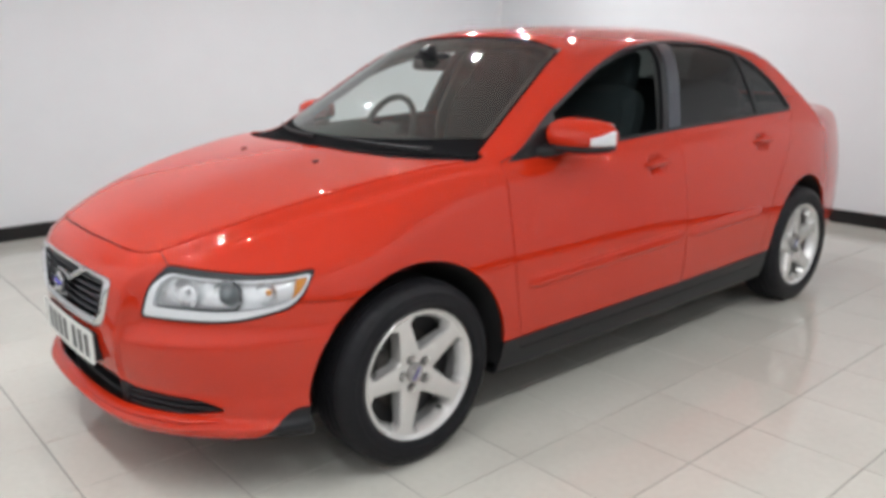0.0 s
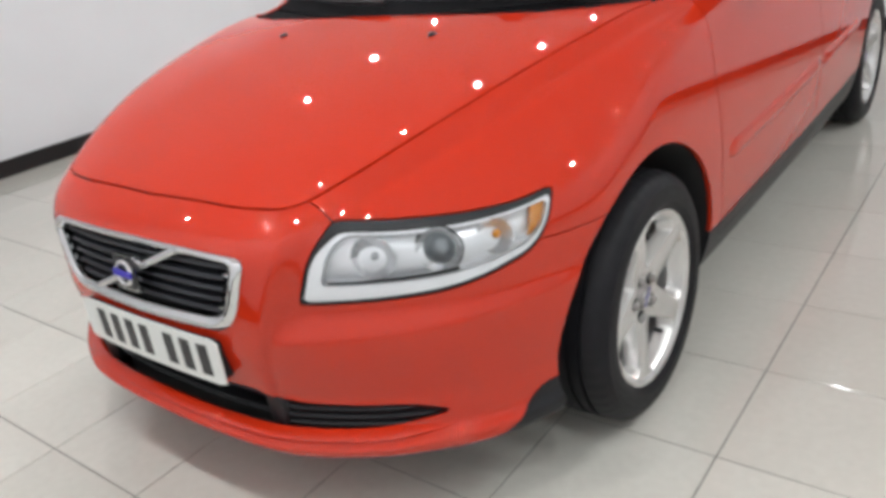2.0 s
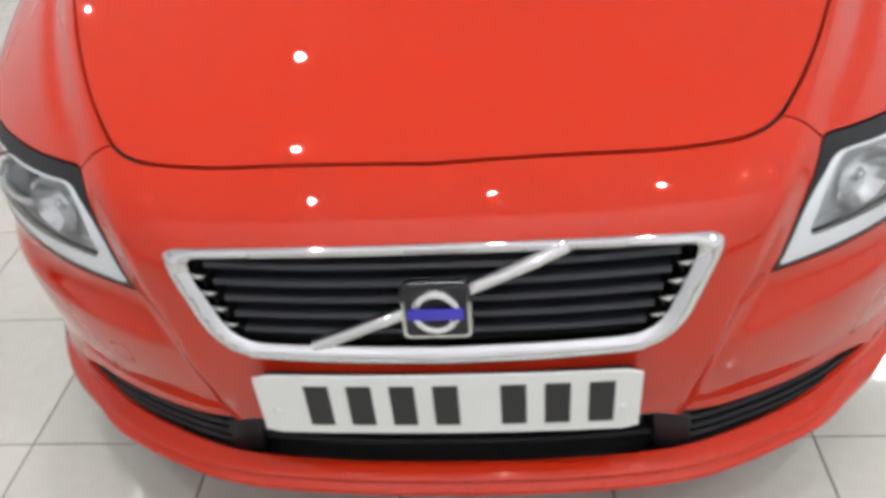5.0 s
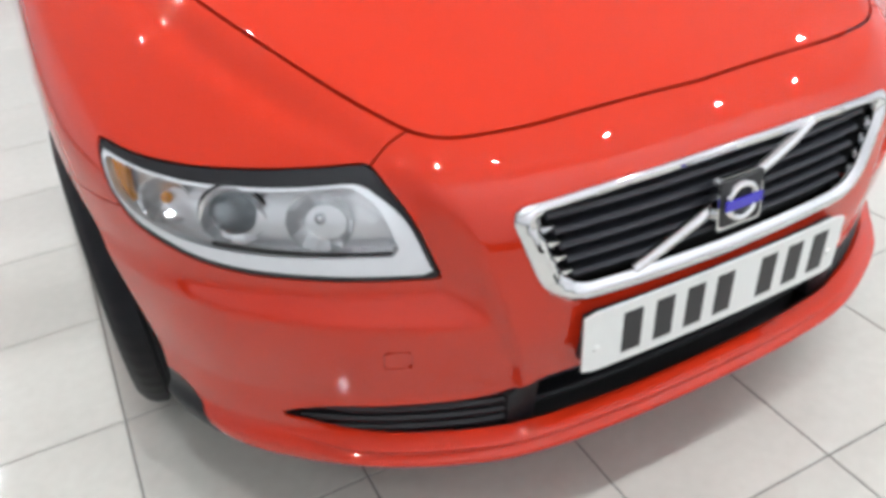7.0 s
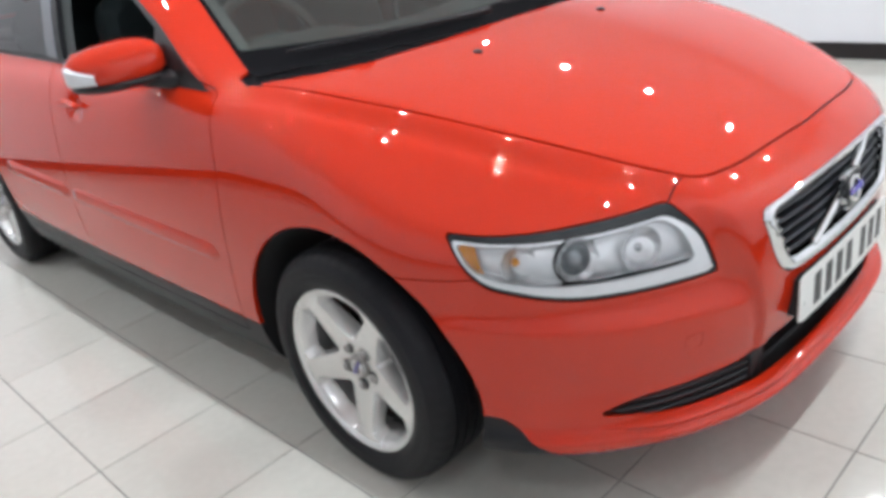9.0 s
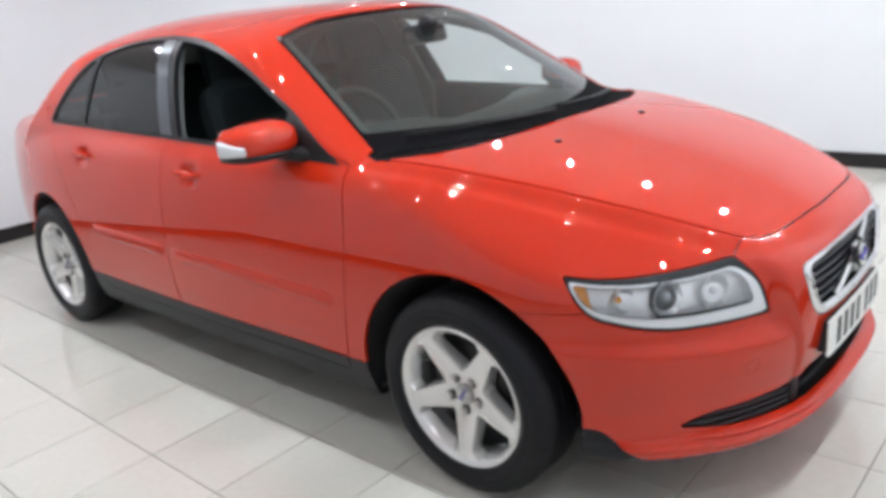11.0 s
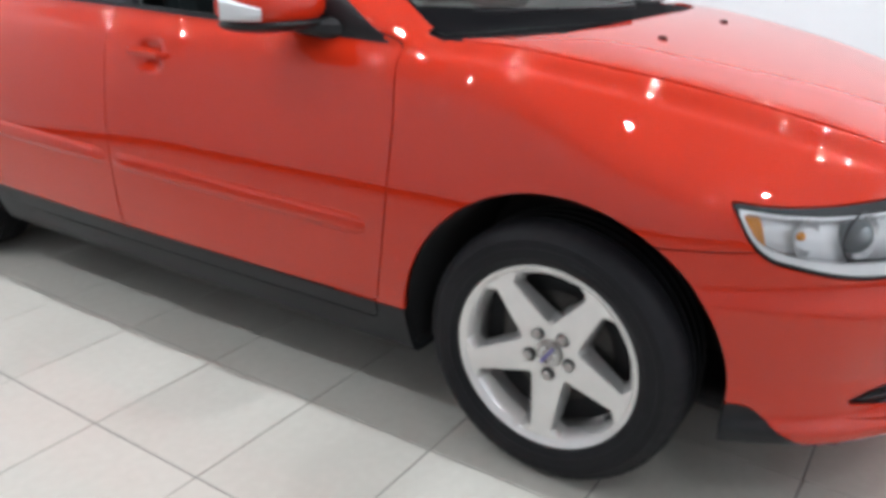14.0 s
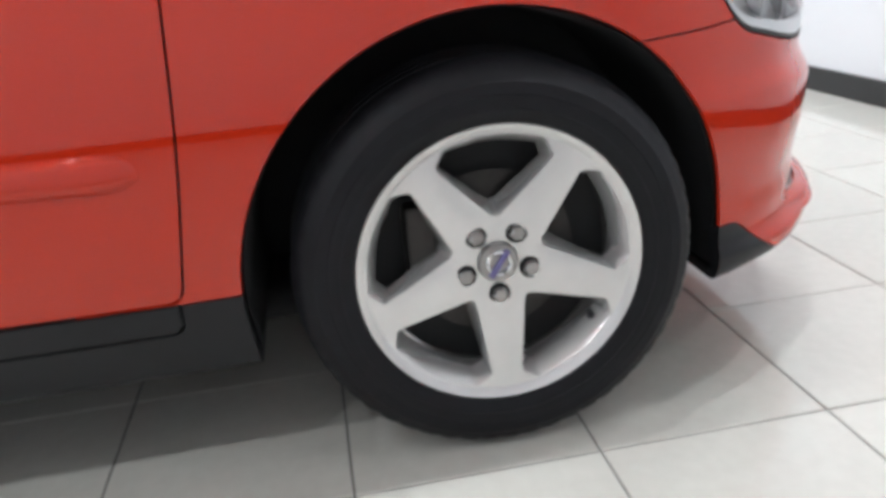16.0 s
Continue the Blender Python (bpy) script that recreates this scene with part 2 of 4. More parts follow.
class Spline:
    """A natural cubic through (x, y) knots, straight beyond its ends."""

    def __init__(self, *knots):
        k = np.array(knots, float)
        self.x, self.y = k[:, 0], k[:, 1]
        n = len(k)
        h = np.diff(self.x)
        a, r = np.eye(n), np.zeros(n)
        for i in range(1, n - 1):
            a[i, i - 1], a[i, i], a[i, i + 1] = h[i - 1], 2 * (h[i - 1] + h[i]), h[i]
            r[i] = 6 * ((self.y[i + 1] - self.y[i]) / h[i] - (self.y[i] - self.y[i - 1]) / h[i - 1])
        self.m = np.linalg.solve(a, r)
        self.h = h
        self.s0 = (self.y[1] - self.y[0]) / h[0] - h[0] * self.m[1] / 6
        self.s1 = (self.y[-1] - self.y[-2]) / h[-1] + h[-1] * self.m[-2] / 6

    def __call__(self, t):
        t = np.asarray(t, float)
        c = np.clip(t, self.x[0], self.x[-1])
        i = np.clip(np.searchsorted(self.x, c) - 1, 0, len(self.h) - 1)
        h, a, b = self.h[i], self.x[i + 1] - c, c - self.x[i]
        out = (self.m[i] * a**3 + self.m[i + 1] * b**3) / (6 * h) + (self.y[i] / h - self.m[i] * h / 6) * a + (self.y[i + 1] / h - self.m[i + 1] * h / 6) * b
        return out + np.minimum(t - self.x[0], 0) * self.s0 + np.maximum(t - self.x[-1], 0) * self.s1


def sstep(v, a, b):
    t = np.clip((v - a) / (b - a), 0, 1)
    return t * t * (3 - 2 * t)


def softplus(v, w):
    return np.where(v > 8 * w, v, w * np.log1p(np.exp(np.minimum(v / w, 8))))


def smax(a, b, k):
    h = np.maximum(k - np.abs(a - b), 0) / k
    return np.maximum(a, b) + h * h * h * k / 6


def smin(a, b, k):
    return -smax(-a, -b, k)


# ---- the car's skin ----
NOSE = Spline((0, -0.815), (0.15, -0.812), (0.27, -0.802), (0.36, -0.786), (0.45, -0.752), (0.56, -0.694), (0.67, -0.608), (0.75, -0.512), (0.81, -0.390), (0.86, -0.24), (0.90, -0.06))
NOSE_Z = Spline((0.15, 0.07), (0.18, 0.034), (0.21, 0.008), (0.235, -0.007), (0.248, -0.009), (0.258, -0.004), (0.267, 0.012), (0.277, 0.023), (0.29, 0.026), (0.36, 0.018), (0.45, 0.002), (0.53, -0.001), (0.60, 0.004), (0.66, 0.011), (0.70, 0.026), (0.74, 0.056), (0.78, 0.105))
WIDTH = Spline((-0.7, 0.860), (-0.3, 0.864), (0, 0.870), (0.4, 0.876), (1.2, 0.885), (2.2, 0.884), (2.6, 0.872), (3.0, 0.815), (3.3, 0.735), (3.6, 0.64))
WIDTH_Z = Spline((0.15, -0.075), (0.23, -0.038), (0.33, -0.012), (0.5, 0.001), (0.58, 0.002), (0.66, -0.003), (0.76, -0.015), (0.86, -0.032), (0.93, -0.052), (0.98, -0.078), (1.06, -0.14))
HOOD = Spline((-0.86, 0.63), (-0.80, 0.697), (-0.74, 0.742), (-0.68, 0.772), (-0.6, 0.803), (-0.45, 0.852), (-0.2, 0.915), (0, 0.955), (0.2, 0.987), (0.4, 1.0), (1.2, 1.02), (2.2, 1.06), (2.9, 1.065), (3.3, 1.045), (3.52, 1.01), (3.62, 0.94))
HOOD_A = Spline((-0.8, 0.030), (-0.6, 0.017), (-0.33, 0.008), (0.1, 0.008), (0.4, 0.010), (2.5, 0.016), (3.5, 0.03))
HOOD_B = Spline((-0.8, 0.45), (-0.33, 0.70), (0.1, 0.54), (0.45, 0.26), (2.5, 0.1), (3.5, 0.2))
RIDGE = Spline((-0.85, 0.385), (-0.675, 0.432), (-0.57, 0.494), (-0.45, 0.552), (-0.31, 0.606), (-0.12, 0.657), (0.07, 0.703), (0.3, 0.738), (0.6, 0.748), (2.5, 0.74), (3.5, 0.67))
EDGE = Spline((0.30, 0.315), (0.36, 0.325), (0.43, 0.338), (0.50, 0.357), (0.57, 0.376), (0.64, 0.395), (0.70, 0.418), (0.75, 0.452), (0.80, 0.49))
ROOF = Spline((0.6, 1.335), (0.8, 1.387), (1.0, 1.424), (1.4, 1.453), (1.8, 1.460), (2.2, 1.450), (2.5, 1.412), (2.8, 1.34))
TUMBLE = Spline((0.9, 0.775), (0.95, 0.790), (0.99, 0.796), (1.03, 0.790), (1.1, 0.768), (1.25, 0.708), (1.37, 0.643), (1.5, 0.555))


HANDLES = ((1.278, 0.880), (2.167, 0.905))


def side_gap(x, y, z):
    dent = 0
    for hy, hz in HANDLES:
        dent = dent + 0.020 * np.exp(-(((y - hy) / 0.046) ** 4) - ((z - hz + 0.004) / 0.036) ** 4)
    return x - (WIDTH(y) + WIDTH_Z(z)) + dent


def valley(x, y):
    """The hollow that runs along the outer foot of the bonnet's ridge."""
    return 0.0125 * sstep(y, -0.68, -0.50) * sstep(-y, -0.75, -0.30) * np.exp(-(((x - RIDGE(y) - 0.036) / 0.022) ** 2))


def top_gap(x, y, z):
    return z - (HOOD(y) - HOOD_A(y) * (x / 0.5) ** 2 - HOOD_B(y) * softplus(x - RIDGE(y), 0.013) - valley(x, y))


def nose_gap(x, y, z):
    slope = (NOSE(x + 0.01) - NOSE(x - 0.01)) / 0.02
    edge = EDGE(z)
    crease = 0.505 + 0.055 * (x - 0.55)
    ramp = 0.62 * (softplus(z - crease, 0.003) - softplus(z - crease - 0.047, 0.012))
    ledge = ramp * sstep(x, edge - 0.004, edge + 0.062) + 0.012 * sstep(x, edge, edge + 0.020) * sstep(z, 0.30, 0.36) * sstep(-z, -0.60, -0.54)
    return (NOSE(x) + NOSE_Z(z) + ledge - y) / np.sqrt(1 + slope**2)


def tail_gap(x, y, z):
    return y - (3.60 - 0.20 * x**2 - 0.35 * np.maximum(x - 0.6, 0) - 0.25 * np.maximum(0.35 - z, 0) - 0.12 * np.maximum(z - 0.75, 0))


def screen_gap(x, y, z):
    return (0.175 + 1.80 * (z - 0.985) + 0.45 * x**2 - y) / 2.06


def body_field(x, y, z):
    """Below zero inside the car's outer form."""
    x = np.abs(x)
    low = smax(smax(side_gap(x, y, z), top_gap(x, y, z), 0.09), smax(nose_gap(x, y, z), tail_gap(x, y, z), 0.05), 0.05)
    low = smax(low, 0.195 + 0.022 * sstep(x, 0.3, 0.7) * sstep(-y, 0.2, 0.5) - z, 0.03)
    screen = screen_gap(x, y, z)
    rear = (y - (2.44 + 1.5 * (1.42 - z) - 0.35 * x**2)) / 1.8
    roof = z - (ROOF(y) - 0.088 * (x / 0.6) ** 2.4)
    cab = smax(smax(x - TUMBLE(z), roof, 0.09), smax(screen, rear, 0.05), 0.05)
    cab = np.maximum(cab, 0.90 - z)
    return smin(low, cab, 0.03)


def field_normals(p):
    e = 0.0015
    g = np.stack([body_field(*(p + d).T) - body_field(*(p - d).T) for d in np.eye(3) * e], 1)
    return g / (np.linalg.norm(g, axis=1, keepdims=True) + 1e-12), np.linalg.norm(g, axis=1) / (2 * e)


def skin_mesh(h=0.0125):
    """The zero surface of the field: one vertex in each cell that it crosses, drawn onto the surface."""
    xs = np.arange(-76, 77) * h
    ys = np.arange(-0.95, 3.68, h)
    zs = np.arange(0.13, 1.50, h)
    f = body_field(xs[:, None, None], ys[None, :, None], zs[None, None, :])
    s = f < 0
    c = s[:-1, :-1, :-1].astype(np.int8)
    for i, j, k in ((1, 0, 0), (0, 1, 0), (0, 0, 1), (1, 1, 0), (1, 0, 1), (0, 1, 1), (1, 1, 1)):
        c = c + s[i : s.shape[0] - 1 + i, j : s.shape[1] - 1 + j, k : s.shape[2] - 1 + k]
    cell = (c > 0) & (c < 8)
    ids = np.full(cell.shape, -1)
    ids[cell] = np.arange(cell.sum())
    at = np.argwhere(cell)
    p = np.stack([xs[at[:, 0]] + h / 2, ys[at[:, 1]] + h / 2, zs[at[:, 2]] + h / 2], 1)
    for _ in range(6):
        n, g = field_normals(p)
        p = p - n * np.clip(body_field(*p.T) / np.maximum(g, 0.3), -h, h)[:, None]
    quads = []
    for ax in range(3):
        sl0, sl1 = [slice(1, -1)] * 3, [slice(1, -1)] * 3
        sl0[ax], sl1[ax] = slice(0, -1), slice(1, None)
        a, b = s[tuple(sl0)], s[tuple(sl1)]
        for flip, hit in ((False, a & ~b), (True, b & ~a)):
            w = np.argwhere(hit)
            w = w + [0 if i == ax else 1 for i in range(3)]
            u, v = [i for i in range(3) if i != ax]
            q = []
            for du, dv in ((-1, -1), (0, -1), (0, 0), (-1, 0)):
                o = w.copy()
                o[:, u] += du
                o[:, v] += dv
                q.append(ids[tuple(o.T)])
            q = np.stack(q, 1)
            quads.append(q[:, ::-1] if flip ^ (ax == 1) else q)
    q = np.concatenate(quads)
    q = q[(q >= 0).all(1)]
    tris = np.concatenate([q[:, [0, 1, 2]], q[:, [0, 2, 3]]])
    n, _ = field_normals(p)
    return p, n, tris


def compact(v, n, t):
    used = np.unique(t)
    back = np.zeros(len(v), int)
    back[used] = np.arange(len(used))
    return v[used], n[used], back[t]


def split(m, f):
    """Cuts a mesh (v, n, t) along f = 0: the part below, the part above."""
    v, n, t = m
    f = np.where(np.abs(f) < 2e-5, 2e-5, f)
    out = f > 0
    k = out[t].sum(1)
    low, high = [t[k == 0]], [t[k == 3]]
    vs, ns, base = [v], [n], len(v)
    for count in (1, 2):
        tt = t[k == count]
        if not len(tt):
            continue
        odd = np.argmax(out[tt] == (count == 1), 1)
        r = np.stack([tt[np.arange(len(tt)), (odd + i) % 3] for i in range(3)], 1)
        new_ids = []
        for j in (1, 2):
            pair = np.sort(np.stack([r[:, 0], r[:, j]], 1), 1)
            key, inv = np.unique(pair, axis=0, return_inverse=True)
            w = (f[key[:, 0]] / (f[key[:, 0]] - f[key[:, 1]]))[:, None]
            vs.append(v[key[:, 0]] * (1 - w) + v[key[:, 1]] * w)
            nn = n[key[:, 0]] * (1 - w) + n[key[:, 1]] * w
            ns.append(nn / (np.linalg.norm(nn, axis=1, keepdims=True) + 1e-12))
            new_ids.append(base + inv.ravel())
            base += len(key)
        a, b = new_ids
        tip = np.stack([r[:, 0], a, b], 1)
        rest = np.concatenate([np.stack([a, r[:, 1], r[:, 2]], 1), np.stack([a, r[:, 2], b], 1)])
        (high if count == 1 else low).append(tip)
        (low if count == 1 else high).append(rest)
    V, N = np.concatenate(vs), np.concatenate(ns)
    res = []
    for side in (low, high):
        tt = np.concatenate(side)
        # weld the cut points that two neighbours made
        if len(tt):
            cv, cn, ct = compact(V, N, tt)
            key = np.round(cv * 2e5).astype(np.int64)
            _, first, inv = np.unique(key, axis=0, return_index=True, return_inverse=True)
            ct = inv.ravel()[ct]
            good = (ct[:, 0] != ct[:, 1]) & (ct[:, 1] != ct[:, 2]) & (ct[:, 0] != ct[:, 2])
            res.append((cv[first], cn[first], ct[good]))
        else:
            res.append((V[:0], N[:0], tt))
    return res


def inside_of(p, poly):
    """Signed distance of 2D points to a closed outline, below zero inside."""
    poly = np.asarray(poly, float)
    out = np.full(len(p), 9.0)
    lo, hi = poly.min(0) - 0.05, poly.max(0) + 0.05
    near = ((p >= lo) & (p <= hi)).all(1)
    q = p[near]
    best, wind = np.full(len(q), 9.0), np.zeros(len(q), bool)
    for a, b in zip(poly, np.roll(poly, -1, 0)):
        d = b - a
        u = np.clip(((q - a) @ d) / max(d @ d, 1e-12), 0, 1)
        best = np.minimum(best, np.hypot(*(q - a - u[:, None] * d).T))
        if a[1] != b[1]:
            cross = (q[:, 1] > min(a[1], b[1])) & (q[:, 1] <= max(a[1], b[1]))
            wind ^= cross & (q[:, 0] < a[0] + (q[:, 1] - a[1]) / (b[1] - a[1]) * d[0])
    out[near] = np.where(wind, -best, best)
    return out


def rounded(points, radius=0.02, steps=6):
    """An outline with its corners rounded; a third number in a point sets its own radius."""
    out, n = [], len(points)
    for i in range(n):
        p = np.array(points[i][:2], float)
        a, b = np.array(points[i - 1][:2], float), np.array(points[(i + 1) % n][:2], float)
        r = points[i][2] if len(points[i]) > 2 else radius
        da, db = a - p, b - p
        la, lb = np.linalg.norm(da), np.linalg.norm(db)
        r = min(r, la * 0.49, lb * 0.49)
        for k in range(steps + 1):
            u = k / steps
            out.append(p + (1 - u) ** 2 * da / la * r + u**2 * db / lb * r)
    return out


def flange(m, depth):
    """The rim of a panel, turned inwards along its edge: verts, normals, tris."""
    v, n, t = m
    e = np.concatenate([t[:, [0, 1]], t[:, [1, 2]], t[:, [2, 0]]])
    key = np.sort(e, 1)
    _, inv, cnt = np.unique(key, axis=0, return_inverse=True, return_counts=True)
    e = e[cnt[inv.ravel()] == 1]
    a, b = e[:, 0], e[:, 1]
    va, vb = v[a], v[b]
    wa, wb = va - n[a] * depth, vb - n[b] * depth
    fn = np.cross(vb - va, n[a])
    fn = fn / (np.linalg.norm(fn, axis=1, keepdims=True) + 1e-12)
    k = len(a)
    i = np.arange(k)
    V, N = np.concatenate([va, vb, wb, wa]), np.concatenate([fn] * 4)
    T = np.concatenate([np.stack([i, i + 3 * k, i + 2 * k], 1), np.stack([i, i + 2 * k, i + k], 1)])
    return V, N, T


def panel(name, m, mat, parent, label="", edge=0.012, lift=0.0):
    """A piece of skin as an object, with its turned-in edge."""
    v, n, t = m
    if not len(t):
        return None
    v = v + n * lift
    if edge:
        fv, fn, ft = flange((v, n, t), edge)
        v, n, t = np.concatenate([v, fv]), np.concatenate([n, fn]), np.concatenate([t, ft + len(v)])
    ob = mesh_object(name, v, t, mat, parent, True, n)
    if label:
        ob["label"] = label
    return ob


def halves(m):
    """The pieces on the car's left (x > 0) and right."""
    v, n, t = m
    left = v[t].mean(1)[:, 0] > 0
    return compact(v, n, t[left]), compact(v, n, t[~left])


# outlines on the skin: side views in (y, z), front views in (x, z), plan views in (x, y)
SIDE = lambda v: np.stack([v[:, 1], v[:, 2]], 1)
FRONT = lambda v: np.stack([np.abs(v[:, 0]), v[:, 2]], 1)
PLAN = lambda v: np.stack([np.abs(v[:, 0]), v[:, 1]], 1)
LAMPVIEW = lambda v: np.stack([(np.abs(v[:, 0]) + v[:, 1]) * 0.7071, v[:, 2]], 1)
PLATE_Z, MIR_Z = 0.442, 1.035
AXLES, HUB_Z, ARCH_R = (0.0, 2.64), 0.312, 0.382

DLO = rounded([(0.455, 0.958, 0.005), (0.70, 1.118, 0.05), (1.00, 1.262, 0.15), (1.28, 1.345, 0.15), (1.62, 1.382, 0.2), (1.95, 1.372, 0.2), (2.24, 1.302, 0.15), (2.43, 1.17, 0.1), (2.535, 1.05, 0.03), (2.52, 1.030, 0.01), (1.5, 1.000, 0.1)], 0.02)
SCREEN = rounded([(-0.1, 0.90), (0.735, 0.90, 0.01), (0.715, 0.955, 0.05), (0.575, 1.345, 0.035), (0.45, 1.385, 0.1), (0.2, 1.402, 0.1), (-0.1, 1.405)], 0.02)
REAR_SCREEN = rounded([(-0.1, 1.10), (0.60, 1.10, 0.05), (0.50, 1.34, 0.05), (-0.1, 1.37)], 0.03)
LAMP = rounded([(-0.210, 0.570, 0.012), (-0.176, 0.672, 0.06), (-0.114, 0.732, 0.018), (0.0, 0.722, 0.1), (0.15, 0.713, 0.1), (0.25, 0.714, 0.08), (0.325, 0.724, 0.012), (0.300, 0.655, 0.04), (0.262, 0.614, 0.06), (0.10, 0.575, 0.1)], 0.03)
GRILLE = rounded([(-0.1, 0.503), (0.302, 0.512, 0.072), (0.356, 0.678, 0.030), (0.2, 0.685, 0.1), (-0.1, 0.687)], 0.03, 10)
INTAKE = rounded([(-0.1, 0.268), (0.28, 0.271, 0.02), (0.345, 0.275, 0.01), (0.56, 0.280, 0.1), (0.680, 0.303, 0.006), (0.61, 0.333, 0.05), (0.40, 0.339, 0.06), (0.335, 0.346, 0.03), (0.30, 0.368, 0.015), (-0.1, 0.372)], 0.02)
BONNET = rounded([(-0.1, -0.722), (0.30, -0.705, 0.2), (0.415, -0.680, 0.05), (0.486, -0.575, 0.1), (0.545, -0.45, 0.15), (0.60, -0.31, 0.2), (0.652, -0.12, 0.2), (0.70, 0.07, 0.2), (0.745, 0.330, 0.01), (0.70, 0.260, 0.05), (0.62, 0.205, 0.05), (0.5, 0.160, 0.05), (0.3, 0.137, 0.05), (-0.1, 0.130)], 0.05)
COWL = [(-0.1, 0.134), (0.3, 0.141), (0.5, 0.164), (0.62, 0.209), (0.70, 0.264), (0.752, 0.338), (0.735, 0.40), (0.60, 0.42), (0.3, 0.32), (-0.1, 0.28)]
BUMPER_TOP = rounded([(-1.2, 0.0), (-1.2, 0.90), (-0.655, 0.90, 0.01), (-0.650, 0.66, 0.01), (-0.345, 0.628, 0.01), (-0.10, 0.618, 0.01), (-0.10, 0.0)], 0.01)
DOOR_F = rounded([(0.462, 0.335, 0.02), (0.425, 0.55, 0.3), (0.408, 0.80, 0.2), (0.425, 0.962, 0.02), (0.9, 1.10), (1.478, 1.10), (1.478, 0.50, 0.1), (1.47, 0.338, 0.02)], 0.02)
DOOR_R = rounded([(1.478, 0.338, 0.02), (1.478, 1.10), (2.60, 1.10), (2.47, 0.90, 0.1), (2.36, 0.77, 0.15), (2.225, 0.58, 0.12), (2.17, 0.338, 0.03)], 0.02)
SILL = [(0.2, 0.1), (0.2, 0.335), (0.45, 0.331), (1.5, 0.338), (2.4, 0.352), (2.4, 0.1)]
CORNER = rounded([(-0.60, 0.10), (-0.545, 0.215, 0.01), (-0.47, 0.262, 0.03), (-0.42, 0.305, 0.02), (-0.2, 0.305), (-0.2, 0.1)], 0.01)

# ---- the room ----


def slab(name, lo, hi, mat, label, category):
    bm = bmesh.new()
    box(bm, [(a + b) / 2 for a, b in zip(lo, hi)], [b - a for a, b in zip(lo, hi)])
    return tagged(part(name, bm, mat, None, smooth=False), label, category, kind="structure")


floor = slab("floor", (-WX - 0.2, WY0 - 0.2, -0.12), (WX + 0.2, WY1 + 0.2, -0.0025), GROUT, "grey grout bed of a polished beige tiled floor", "floor")
slab("wall_north", (-WX - 0.2, WY1, 0), (WX + 0.2, WY1 + 0.2, CEIL), WALL, "plain white painted showroom wall", "wall")
slab("wall_south", (-WX - 0.2, WY0 - 0.2, 0), (WX + 0.2, WY0, CEIL), WALL, "plain white painted showroom wall", "wall")
slab("wall_east", (WX, WY0, 0), (WX + 0.2, WY1, CEIL), WALL, "plain white painted showroom wall", "wall")
slab("wall_west", (-WX - 0.2, WY0, 0), (-WX, WY1, CEIL), WALL, "plain white painted showroom wall", "wall")
slab("ceiling", (-WX - 0.2, WY0 - 0.2, CEIL), (WX + 0.2, WY1 + 0.2, CEIL + 0.15), CEILING, "flat white showroom ceiling", "ceiling")
SK, SKH = 0.016, 0.105
slab("baseboard_north", (-WX + SK, WY1 - SK, 0), (WX - SK, WY1, SKH), SKIRT, "black skirting board along the white wall", "skirting board")
slab("baseboard_south", (-WX + SK, WY0, 0), (WX - SK, WY0 + SK, SKH), SKIRT, "black skirting board along the white wall", "skirting board")
slab("baseboard_east", (WX - SK, WY0, 0), (WX, WY1, SKH), SKIRT, "black skirting board along the white wall", "skirting board")
slab("baseboard_west", (-WX, WY0, 0), (-WX + SK, WY1, SKH), SKIRT, "black skirting board along the white wall", "skirting board")

# ---- ceiling lights, in rows ----


def downlight(glow):
    thing = new("ceiling_light")
    bm = bmesh.new()
    lathe(bm, [(0.0, 0.044), (-0.005, 0.043), (-0.007, 0.038), (-0.006, 0.026), (-0.001, 0.019)], 24, "z")
    part("rim", bm, CHROME, thing, "thin round metal rim")
    bm = bmesh.new()
    lathe(bm, [(-0.004, 0.0175), (-0.007, 0.0166), (-0.009, 0.0115), (-0.0095, 0.0006)], 20, "z")
    part("lamp", bm, glow, thing, "small glowing lamp")
    return tagged(thing, "small round spotlight glowing white under the ceiling", "ceiling light", "lights under the ceiling")


for glow, spots in (
    (DOWNLIGHT, [(x, y) for x in LIGHT_X for y in LIGHT_Y] + [(x, y) for x in CROSS_X for y in CROSS_Y]),
    (DOWNLIGHT_SOFT, [(WEST_X, y) for y in WEST_Y]),
):
    first_light = downlight(glow)
    first_light.matrix_basis = pose(*spots[0], CEIL)
    for sx, sy in spots[1:]:
        copy_thing(first_light, pose(sx, sy, CEIL))

# ---- the car ----
car = tagged(new("car"), "glossy red four-door saloon parked on the showroom floor", "car")
pool = skin_mesh()


def take(poly, view, gap=0.004, only=None):
    """Cuts an outline out of what is left of the skin, with a shut line round it."""
    global pool
    f = inside_of(view(pool[0]), poly)
    if only is not None:
        f = np.maximum(f, only(pool[0]))
    got, rest = split(pool, f + gap / 2)
    v = rest[0]
    f = inside_of(view(v), poly)
    if only is not None:
        f = np.maximum(f, only(v))
    if gap:
        rest = split(rest, f - gap / 2)[1]
    pool = rest
    return got


def cast(start, way, reach=1.6):
    """Where a straight way from outside first meets the car's form."""
    p, d = np.array(start, float), np.array(way, float)
    d = d / np.linalg.norm(d)
    s = np.linspace(0, reach, 1601)
    q = p + s[:, None] * d
    f = body_field(*q.T)
    k = int(np.argmax(f < 0))
    u = s[k - 1] + (s[k] - s[k - 1]) * f[k - 1] / (f[k - 1] - f[k])
    return p + u * d


def on_nose(x, z):
    return cast((x, -1.2, z), (0, 1, 0))


